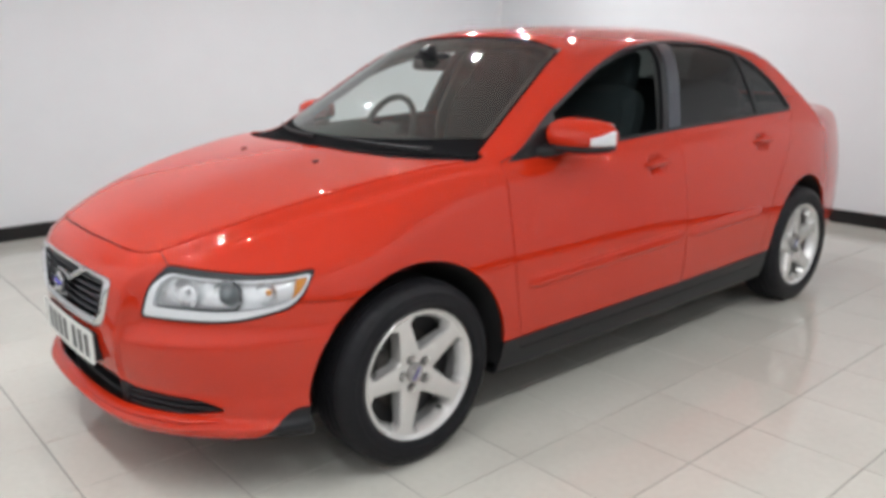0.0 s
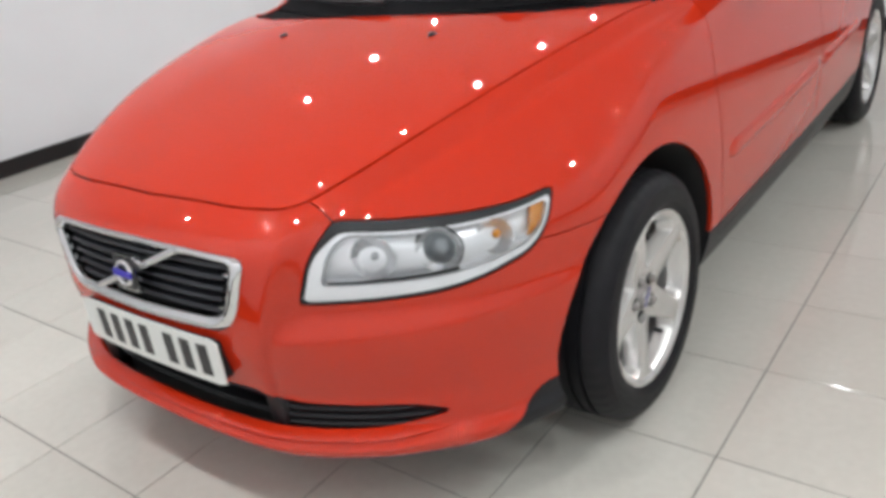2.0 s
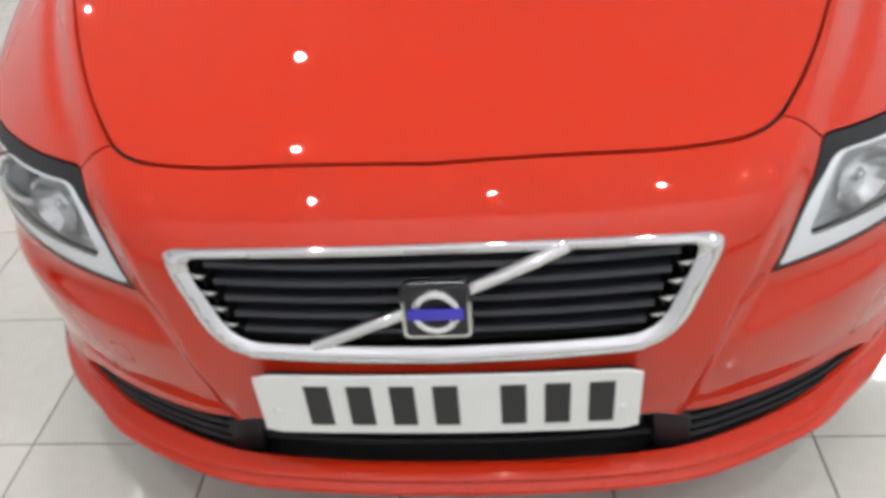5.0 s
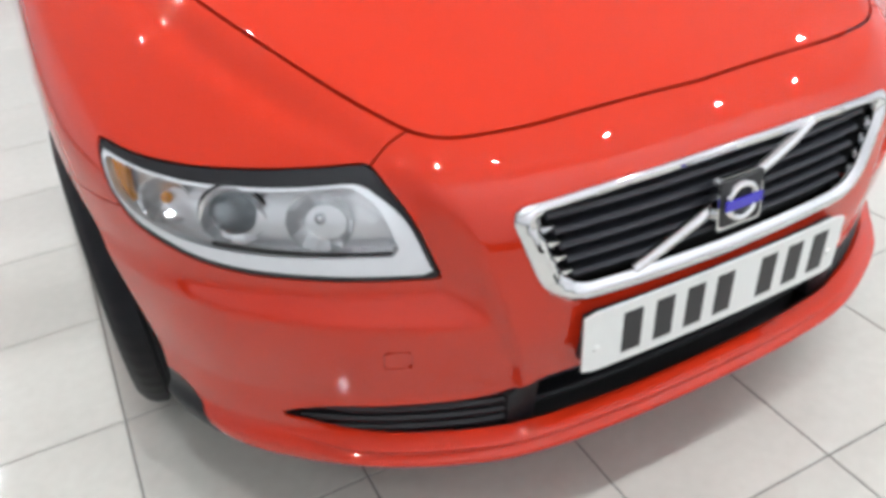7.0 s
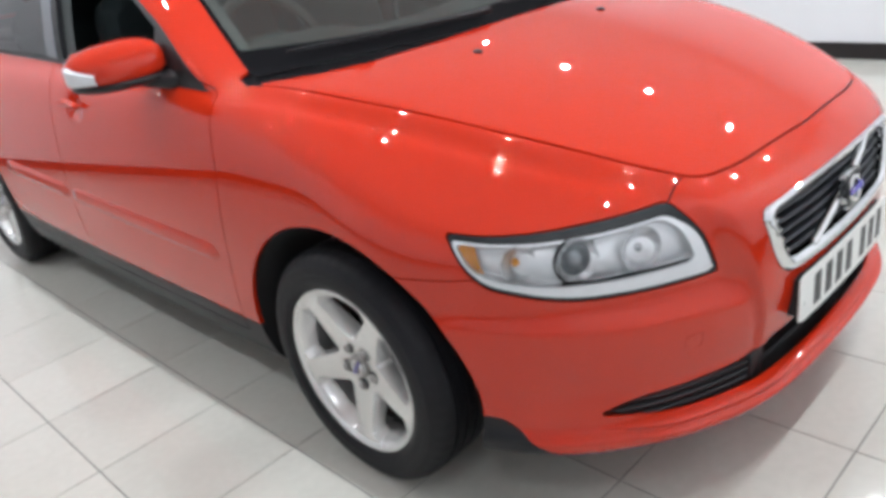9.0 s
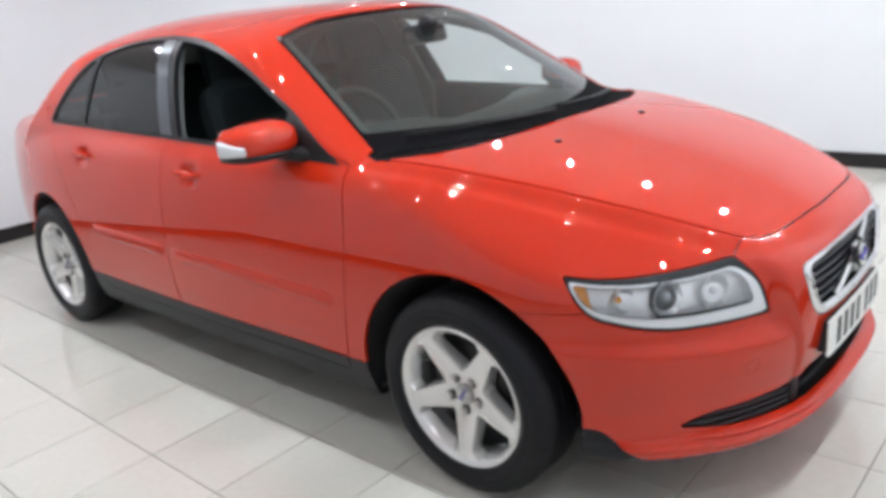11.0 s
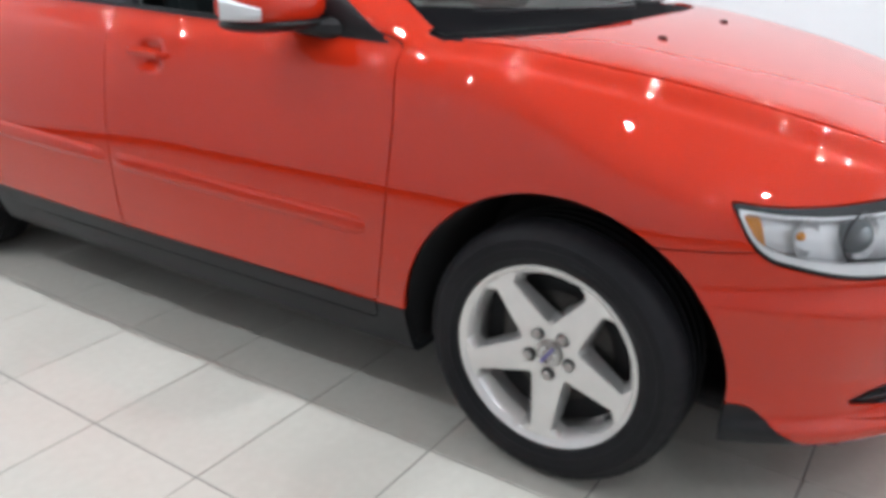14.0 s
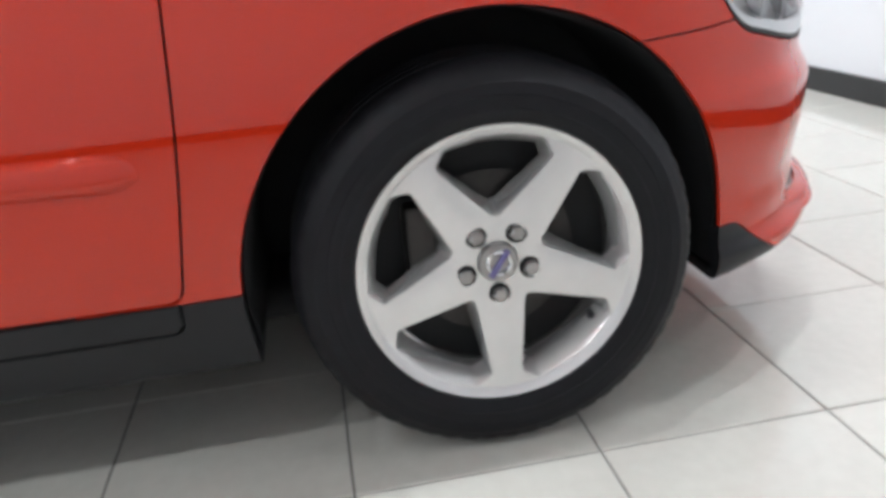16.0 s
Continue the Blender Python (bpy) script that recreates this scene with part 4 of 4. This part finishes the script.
y0, y1 = on_nose(0, PLATE_Z)[1], on_nose(0.26, PLATE_Z)[1]
PLATE_Y = lambda x: y0 - 0.008 + (y1 - y0) * (x / 0.26) ** 2 * 0.55
plate = plate_piece("number_plate", -0.26, 0.26, PLATE_Z - 0.0555, PLATE_Z + 0.0555, 0.011, 0.004, PLATE, car, "white reflective number plate with plain dark bars", 0.006)
plate_piece("plate_backing", -0.25, 0.25, PLATE_Z - 0.048, PLATE_Z + 0.048, 0.006, 0.028, BLACK_TRIM, plate, "black pad behind the plate")
x = -0.2
for k in range(7):
    plate_piece("bar", x + 0.008, x + 0.042, PLATE_Z - 0.038, PLATE_Z + 0.038, 0.0118, 0.001, PLATE_INK, plate, r=0.0)
    x += 0.0585 + (0.032 if k == 3 else 0)
for sx in (1, -1):
    bm = bmesh.new()
    bmesh.ops.create_uvsphere(bm, u_segments=10, v_segments=6, radius=0.007, matrix=Matrix.Translation((0.237 * sx, PLATE_Y(0.237) - 0.0112, PLATE_Z - 0.012)) @ Matrix.Diagonal((1, 0.4, 1, 1)))
    part("screw", bm, PLATE, plate)

# door mirrors


def mirror(sx):
    bm = bmesh.new()
    bmesh.ops.create_uvsphere(bm, u_segments=36, v_segments=24, radius=1.0)
    for v in bm.verts:
        x, y, z = v.co
        s = lambda a, p: math.copysign(abs(a) ** p, a)
        y = s(y, 0.8)
        taper = 1 - 0.18 * x
        v.co = (0.886 + 0.105 * s(x, 0.75), 0.735 + (0.085 * y if y < 0 else 0.045 * y) + 0.03 * x, MIR_Z + (0.055 * taper * s(z, 0.8) if z > 0 else 0.043 * s(z, 0.7)))
        v.co.x *= sx
    mir = part("door_mirror", bm, RED, car, "red door mirror with a white indicator lens and black base")
    bm = bmesh.new()
    bmesh.ops.create_uvsphere(bm, u_segments=30, v_segments=14, radius=1.0)
    for v in bm.verts:
        x, y, z = v.co
        v.co = ((0.876 + 0.108 * math.copysign(abs(x) ** 0.7, x)) * sx, 0.738 + 0.082 * math.copysign(abs(y) ** 0.8, y) * (1 if y < 0 else 0.5) + 0.03 * x, MIR_Z - 0.036 + 0.020 * z)
    part("mirror_base", bm, BLACK_TRIM, mir, "black plastic mirror base")
    bm = bmesh.new()
    tube(bm, [(0.85 * sx, 0.70, MIR_Z - 0.042), (0.80 * sx, 0.655, MIR_Z - 0.052), (0.765 * sx, 0.61, MIR_Z - 0.055)], [0.020, 0.026, 0.034], 10)
    part("mirror_arm", bm, BLACK_TRIM, mir, "black mirror arm")
    bm = bmesh.new()
    rows = []
    for i in range(11):
        a = i / 10
        ang = radians(18 + 92 * a)
        cx, cy = 0.886 + 0.1075 * math.copysign(abs(math.sin(ang)) ** 0.75, math.sin(ang)), 0.735 - 0.088 * abs(math.cos(ang)) ** 0.8 + 0.03 * math.sin(ang)
        if a > 0.85:
            cy += 0.01
        rows.append([bm.verts.new(((cx - inx) * sx, cy + iny, MIR_Z + zz)) for zz, inx, iny in ((-0.026, 0.002, 0.004), (-0.016, -0.003, -0.003), (-0.012 + 0.022 * min(1, a * 1.5), -0.003, -0.003), (-0.008 + 0.026 * min(1, a * 1.5), 0.004, 0.006))])
    for p, q in zip(rows[2:], rows[3:]):
        for k in range(3):
            bm.faces.new((p[k], p[k + 1], q[k + 1], q[k]))
    part("indicator_lens", bm, LAMP_WHITE, mir, "white side indicator lens")
    bm = bmesh.new()
    extrude_outline(bm, [(p[0] * sx, p[1]) for p in rounded_box_outline(0.165, 0.078, 0.03)], 0.004, Matrix.Translation((0.89 * sx, 0.779, MIR_Z + 0.004)) @ pose(0, 0, 0, 90, 0, 180 if sx > 0 else 180))
    part("mirror_face", bm, MIRROR, mir, "silvered mirror face", smooth=False)


for sx in (1, -1):
    mirror(sx)
for ob in [o for o in car.children if o.name.startswith("door_mirror")]:
    side = 1 if ob.data.vertices[0].co.x > 0 else -1
    foot = Vector((0.80 * side, 0.70, MIR_Z - 0.03))
    for piece in [ob] + [c for c in ob.children if not c.name.startswith("mirror_arm")]:
        piece.data.transform(Matrix.Translation(foot) @ Matrix.Scale(1.13, 4) @ Matrix.Translation(-foot))

# wheels
HOLE = rounded([(-0.005, 0.074, 0.004), (0.005, 0.074, 0.004), (0.089, 0.163, 0.006), (0.076, 0.191, 0.007), (0.0, 0.2085, 0.09), (-0.076, 0.191, 0.007), (-0.089, 0.163, 0.006)], 0.02, 5)
FACE_X = Spline((0.02, 0.060), (0.05, 0.062), (0.08, 0.067), (0.15, 0.080), (0.205, 0.088))


def hole_wall(b):
    """The sloping silver wall of one opening between two spokes."""
    bm = bmesh.new()
    c, s = math.cos(b), math.sin(b)
    rows = []
    for k in range(6):
        f = k / 5
        row = []
        for u, w in HOLE:
            u2, w2 = u * (1 - 0.13 * f), 0.140 + (w - 0.140) * (1 - 0.26 * f)
            x = float(FACE_X(math.hypot(u, w))) - 0.003 * f ** 0.5 - 0.036 * f ** 1.5
            row.append(bm.verts.new((x, -s * u2 + c * w2, c * u2 + s * w2)))
        rows.append(row)
    n = len(HOLE)
    for p, q in zip(rows, rows[1:]):
        for k in range(n):
            bm.faces.new((p[k], p[(k + 1) % n], q[(k + 1) % n], q[k]))
    return bm


def spoke_disc(turn):
    """The wheel's face: a star of five flat spokes round a hub, inside a thin ring."""
    nr, na = 36, 240
    r = np.linspace(0.022, 0.2075, nr)
    a = np.arange(na) / na * 2 * math.pi
    R, A = np.meshgrid(r, a, indexing="ij")
    depth = FACE_X(R)
    v = np.stack([depth.ravel(), (R * np.cos(A)).ravel(), (R * np.sin(A)).ravel()], 1)
    off = (A - turn + math.pi / 5) % (2 * math.pi / 5) - math.pi / 5
    tilt = 4.5 * R * np.sin(off) * sstep(R, 0.05, 0.09) * sstep(-R, -0.207, -0.19)
    n = np.stack([np.ones(R.size), (-np.sin(A) * tilt).ravel(), (np.cos(A) * tilt).ravel()], 1)
    n /= np.linalg.norm(n, axis=1)[:, None]
    i, j = np.meshgrid(np.arange(nr - 1), np.arange(na), indexing="ij")
    q = np.stack([i * na + j, (i + 1) * na + j, (i + 1) * na + (j + 1) % na, i * na + (j + 1) % na], -1).reshape(-1, 4)
    t = np.concatenate([q[:, [0, 1, 2]], q[:, [0, 2, 3]]])
    m = (v, n, t)
    for k in range(5):
        b = turn + (k + 0.5) * 2 * math.pi / 5
        c, s = math.cos(b), math.sin(b)
        f = inside_of(np.stack([m[0][:, 1] * -s + m[0][:, 2] * c, m[0][:, 1] * c + m[0][:, 2] * s], 1), HOLE)
        m = split(m, -f)[0]
    return m


def wheel(turn):
    w = new("wheel")
    w["label"] = "five-spoke silver alloy wheel with a black tyre"
    bm = bmesh.new()
    prof = [(-0.085, 0.205), (-0.102, 0.235), (-0.107, 0.262), (-0.100, 0.288), (-0.088, 0.302), (-0.076, 0.309)]
    for g in (-0.048, -0.016, 0.016, 0.048):
        prof += [(g - 0.005, 0.3135), (g - 0.004, 0.306), (g + 0.004, 0.306), (g + 0.005, 0.3135)]
    prof += [(0.076, 0.309), (0.088, 0.302), (0.097, 0.291), (0.1015, 0.282), (0.1035, 0.280), (0.1055, 0.268), (0.1062, 0.263), (0.1050, 0.2615), (0.1062, 0.252), (0.1050, 0.2435), (0.1060, 0.242), (0.1035, 0.236), (0.100, 0.228), (0.0965, 0.2235), (0.090, 0.2225), (0.086, 0.216)]
    for ring in lathe(bm, prof, 216):
        for k, v in enumerate(ring):
            r = math.hypot(v.co.y, v.co.z)
            if r > 0.2995 and abs(v.co.x) > 0.06 and k % 4 == 0:
                v.co.y, v.co.z = v.co.y * (1 - 0.0022 / r), v.co.z * (1 - 0.0022 / r)
    part("tyre", bm, RUBBER, w, "black tyre with a plain sidewall")
    bm = bmesh.new()
    lathe(bm, [(0.0885, 0.2195), (0.0945, 0.2215), (0.0965, 0.2195), (0.0955, 0.2155), (0.0905, 0.2085), (0.086, 0.2035), (0.060, 0.200), (0.030, 0.196), (-0.06, 0.192), (-0.10, 0.205)], 96)
    rim = part("rim", bm, ALLOY, w, "silver alloy rim barrel and lip")
    star = spoke_disc(turn)
    face = panel("spokes", star, ALLOY, w, "flat five-spoke silver face", 0)
    for k in range(5):
        part("spoke_wall", hole_wall(turn + (k + 0.5) * 2 * math.pi / 5), ALLOY, face)
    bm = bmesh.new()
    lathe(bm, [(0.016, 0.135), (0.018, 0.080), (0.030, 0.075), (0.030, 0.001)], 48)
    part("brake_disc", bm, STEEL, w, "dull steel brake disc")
    # Flat disc whose near-black colour stands in for shade inside the wheel.
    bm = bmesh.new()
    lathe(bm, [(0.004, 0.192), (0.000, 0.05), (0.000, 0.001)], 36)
    part("back_plate", bm, DARK_VOID, w, "near-black disc standing in for the shade behind the spokes")
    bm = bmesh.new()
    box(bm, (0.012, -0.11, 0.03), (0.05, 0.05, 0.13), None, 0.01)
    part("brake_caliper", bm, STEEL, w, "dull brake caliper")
    bm = bmesh.new()
    lathe(bm, [(0.056, 0.033), (0.066, 0.0325), (0.070, 0.030), (0.071, 0.024), (0.0712, 0.001)], 40)
    cap = part("hub_cap", bm, NUT, w, "grey hub cap with a silver ring and blue bar")
    bm = bmesh.new()
    tube(bm, [(0.0715, 0.018 * math.cos(a), 0.018 * math.sin(a)) for a in np.linspace(0, 2 * math.pi, 25)[:-1]], 0.0035, 6, True)
    part("cap_ring", bm, CHROME, cap)
    bm = bmesh.new()
    box(bm, (0.0735, 0, 0), (0.003, 0.050, 0.009), pose(0, 0, 0, 55, 0, 0))
    part("cap_bar", bm, CAP_BLUE, cap)
    for k in range(5):
        b = turn + k * 2 * math.pi / 5
        bm = bmesh.new()
        lathe(bm, [(0.056, 0.0125), (0.0705, 0.0120), (0.0730, 0.0095), (0.0733, 0.0006)], 6)
        bmesh.ops.translate(bm, vec=(0, 0.054 * math.cos(b), 0.054 * math.sin(b)), verts=bm.verts)
        nut = part("wheel_nut", bm, NUT, w, "hexagonal wheel nut in a dark seat")
        bm = bmesh.new()
        lathe(bm, [(0.0612, 0.0175), (0.0640, 0.0170), (0.0645, 0.0120)], 20)
        bmesh.ops.translate(bm, vec=(0, 0.054 * math.cos(b), 0.054 * math.sin(b)), verts=bm.verts)
        part("nut_seat", bm, DARK_VOID, nut)
    bm = bmesh.new()
    b = turn + radians(36 * 1 + 16)
    tube(bm, [(0.045, 0.193 * math.cos(b), 0.193 * math.sin(b)), (0.066, 0.186 * math.cos(b), 0.186 * math.sin(b))], 0.006, 8)
    part("valve", bm, BLACK_TRIM, w, "black tyre valve")
    return w


for ay, sx, turn in ((0.0, 1, 72), (0.0, -1, 90), (2.64, 1, 60), (2.64, -1, 100)):
    w = wheel(radians(turn + 180))
    w.parent = car
    w.matrix_basis = pose(sx * 0.768, ay, HUB_Z + 0.0015, 0, 0, 0 if sx > 0 else 180)

# wheel-arch liners and the floor pan
for ay in AXLES:
    for sx in (1, -1):
        bm = bmesh.new()
        a0, rows = np.linspace(radians(-11), radians(191), 40), []
        for a in a0:
            c, s = math.cos(a), math.sin(a)
            yy, zz = ay + 0.39 * c, max(HUB_Z + 0.39 * s, 0.26)
            out = min(on_flank(yy, zz)[0] - 0.012, 0.868)
            rows.append([bm.verts.new((sx * x, ay + r * c, HUB_Z + r * s)) for x, r in ((0.50, 0.02), (0.50, 0.370), (out - 0.06, 0.374), (out, 0.378))])
        for p, q in zip(rows, rows[1:]):
            for k in range(3):
                bm.faces.new((p[k], p[k + 1], q[k + 1], q[k]))
        part("arch_liner", bm, DARK_VOID, car, "black wheel-arch liner")
bm = bmesh.new()
box(bm, (0, 1.35, 0.225), (1.36, 3.9, 0.06), None, 0.03)
part("floor_pan", bm, DARK_VOID, car, "black underside")

# cabin
bm = bmesh.new()
box(bm, (0, 1.6, 0.32), (1.52, 2.1, 0.06), None, 0.02)
part("cabin_floor", bm, CLOTH, car, "dark carpet")


def curved_slab(bm, w, d, h, m, bulge=0.0):
    """A padded cushion with a rolled edge."""
    got = []
    n = 14
    for zz, k in ((0, 0.90), (0.25, 1.0), (0.75, 1.0), (1, 0.86)):
        ring = []
        for i in range(4 * n):
            a = 2 * math.pi * i / (4 * n)
            c, s = math.cos(a), math.sin(a)
            p = 0.35
            x, y = math.copysign(abs(c) ** p, c) * w / 2 * k, math.copysign(abs(s) ** p, s) * d / 2 * k
            ring.append(bm.verts.new(m @ Vector((x, y, zz * h))))
        got.append(ring)
    for p, q in zip(got, got[1:]):
        for i in range(4 * n):
            bm.faces.new((p[i], p[(i + 1) % (4 * n)], q[(i + 1) % (4 * n)], q[i]))
    bm.faces.new(got[0][::-1])
    bm.faces.new(got[-1])


def seat(x, y, w, name):
    bm = bmesh.new()
    curved_slab(bm, w, 0.52, 0.16, pose(x, y, 0.46, -8))
    st = part(name, bm, CLOTH, car, "dark grey cloth seat with headrest")
    bm = bmesh.new()
    curved_slab(bm, w, 0.66, 0.14, pose(x, y + 0.30, 0.84, 72))
    part("backrest", bm, CLOTH, st, "dark cloth backrest")
    for hx in ([0] if w < 0.8 else [-0.38, 0.38]):
        bm = bmesh.new()
        curved_slab(bm, 0.27, 0.19, 0.10, pose(x + hx, y + 0.46, 1.235, 78))
        hr = part("headrest", bm, CLOTH, st, "dark cloth headrest")
        for px in (-0.06, 0.06):
            bm = bmesh.new()
            tube(bm, [(x + hx + px, y + 0.395, 1.10), (x + hx + px, y + 0.42, 1.2)], 0.006, 8)
            part("headrest_post", bm, CHROME, hr)


seat(0.36, 1.18, 0.50, "front_seat")
seat(-0.36, 1.18, 0.50, "front_seat")
seat(0.0, 2.05, 1.26, "rear_seat")
bm = bmesh.new()
rows = []
for x in np.linspace(-0.72, 0.72, 25):
    y0 = 0.175 + 0.45 * x * x
    hump = 0.035 * math.exp(-(((x + 0.36) / 0.17) ** 4))
    rows.append([bm.verts.new(q) for q in ((x, y0 + 0.02, 0.955), (x, y0 + 0.20, 0.975), (x, y0 + 0.40, 0.985 + hump), (x, y0 + 0.50, 0.965 + hump), (x, y0 + 0.52, 0.86), (x, y0 + 0.45, 0.60), (x, y0 + 0.40, 0.36))])
for p, q in zip(rows, rows[1:]):
    for k in range(6):
        bm.faces.new((p[k], q[k], q[k + 1], p[k + 1]))
part("dashboard", bm, DASH, car, "dark grey moulded dashboard")
sw = Matrix.Translation((-0.36, 0.80, 0.955)) @ pose(0, 0, 0, 66, 0, 0)
bm = bmesh.new()
tube(bm, [sw @ Vector((0.185 * math.cos(a), 0.185 * math.sin(a), 0)) for a in np.linspace(0, 2 * math.pi, 49)[:-1]], 0.015, 10, True)
wheel_s = part("steering_wheel", bm, DASH, car, "dark steering wheel")
bm = bmesh.new()
curved_slab(bm, 0.16, 0.13, 0.045, sw @ pose(0, -0.01, -0.03))
for a in (200, 340, 270):
    tube(bm, [sw @ Vector((0.05 * math.cos(radians(a)), 0.05 * math.sin(radians(a)), -0.01)), sw @ Vector((0.18 * math.cos(radians(a)), 0.18 * math.sin(radians(a)), 0))], 0.014, 8)
part("steering_hub", bm, DASH, wheel_s, "steering wheel hub with spokes")
bm = bmesh.new()
tube(bm, [sw @ Vector((0, 0, -0.02)), sw @ Vector((0, -0.02, -0.30))], 0.04, 12)
part("steering_column", bm, DASH, wheel_s)


def trim_strip(name, rows, label):
    """A padded trim that follows rows of four corners."""
    bm = bmesh.new()
    rings = [[bm.verts.new(q) for q in row] for row in rows]
    for p, q in zip(rings, rings[1:]):
        for k in range(4):
            bm.faces.new((p[k], p[(k + 1) % 4], q[(k + 1) % 4], q[k]))
    bm.faces.new(rings[0])
    bm.faces.new(rings[-1][::-1])
    part(name, bm, TRIM_GREY, car, label)


for sx in (1, -1):
    rows = []
    for z in np.linspace(0.975, 1.345, 12):
        x = 0.705 - 0.36 * (z - 0.955)
        y = 0.175 + 1.80 * (z - 0.985) + 0.45 * x * x
        rows.append([(sx * (x - dx), y + dy, z) for dx, dy in ((0.045, 0.018), (0.004, 0.020), (0.0, 0.085), (0.040, 0.095))])
    trim_strip("pillar_trim", rows, "grey plastic windscreen pillar trim")
    rows = []
    for z in np.linspace(0.60, 1.36, 12):
        x = float(TUMBLE(max(z, 0.99))) - 0.035
        y = 1.43 + 0.30 * max(z - 0.95, 0)
        rows.append([(sx * (x - dx), y + dy, z) for dx, dy in ((0.035, 0.0), (0.0, 0.012), (0.0, 0.115), (0.035, 0.130))])
    trim_strip("centre_pillar_trim", rows, "grey plastic centre pillar trim")
bm = bmesh.new()
rows = [[bm.verts.new((x, y, float(ROOF(y)) - 0.088 * (abs(x) / 0.6) ** 2.4 - 0.035)) for x in np.linspace(-0.54, 0.54, 13)] for y in np.linspace(0.98, 2.42, 16)]
for p, q in zip(rows, rows[1:]):
    for k in range(12):
        bm.faces.new((p[k], p[k + 1], q[k + 1], q[k]))
part("headliner", bm, TRIM_GREY, car, "grey cloth headliner")
bm = bmesh.new()
curved_slab(bm, 0.24, 0.075, 0.035, pose(0, 0.80, 1.290, 80))
rv = part("rear_view_mirror", bm, BLACK_TRIM, car, "black rear-view mirror behind the windscreen")
bm = bmesh.new()
box(bm, (0, 0.765, 1.325), (0.07, 0.06, 0.07), pose(0, 0, 0, 30), 0.015)
part("mirror_stem", bm, BLACK_TRIM, rv)
bm = bmesh.new()
box(bm, (0, 2.55, 1.03), (1.30, 0.55, 0.03), None, 0.01)
part("parcel_shelf", bm, DASH, car, "dark rear parcel shelf")


# ---- floor tiles ----
kx0, kx1 = math.floor((-WX - TX0) / TILE), math.ceil((WX - TX0) / TILE)
ky0, ky1 = math.floor((WY0 - TY0) / TILE), math.ceil((WY1 - TY0) / TILE)


def tile_mesh(name, cells):
    """Bevelled tiles: a top face, and sides that fall to the grout."""
    verts, faces = [], []
    for x0, y0, x1, y1 in cells:
        n = len(verts)
        for i, z in ((0.0018, -0.004), (0.0018, -0.0012), (0.003, 0.0)):
            verts += [(x0 + i, y0 + i, z), (x1 - i, y0 + i, z), (x1 - i, y1 - i, z), (x0 + i, y1 - i, z)]
        for r in (0, 4):
            faces += [(n + r + k, n + r + (k + 1) % 4, n + r + 4 + (k + 1) % 4, n + r + 4 + k) for k in range(4)]
        faces.append((n + 8, n + 9, n + 10, n + 11))
    me = bpy.data.meshes.new(name)
    me.from_pydata(verts, [], faces)
    me.materials.append(TILE_MAT)
    return me


whole = tile_mesh("tile", [(0, 0, TILE, TILE)])
cells = []
for i in range(kx0, kx1):
    for j in range(ky0, ky1):
        x0, y0 = TX0 + i * TILE, TY0 + j * TILE
        cut = (max(x0, -WX), max(y0, WY0), min(x0 + TILE, WX), min(y0 + TILE, WY1))
        if cut[2] - cut[0] > 0.01 and cut[3] - cut[1] > 0.01:
            cells.append((math.hypot(x0 + 0.2, (y0 - 0.6) * 0.9), x0, y0, cut))
cells.sort()
rest = []
for k, (d, x0, y0, cut) in enumerate(cells):
    if k < 300 and cut[2] - cut[0] > TILE - 0.001 and cut[3] - cut[1] > TILE - 0.001:
        ob = new("tile", whole)
        ob.parent = floor
        ob.location = (x0, y0, 0)
    else:
        rest.append(cut)
edge_tiles = new("edge_tiles", tile_mesh("edge_tiles", rest))
edge_tiles.parent = floor
tagged(edge_tiles, kind="stuff")
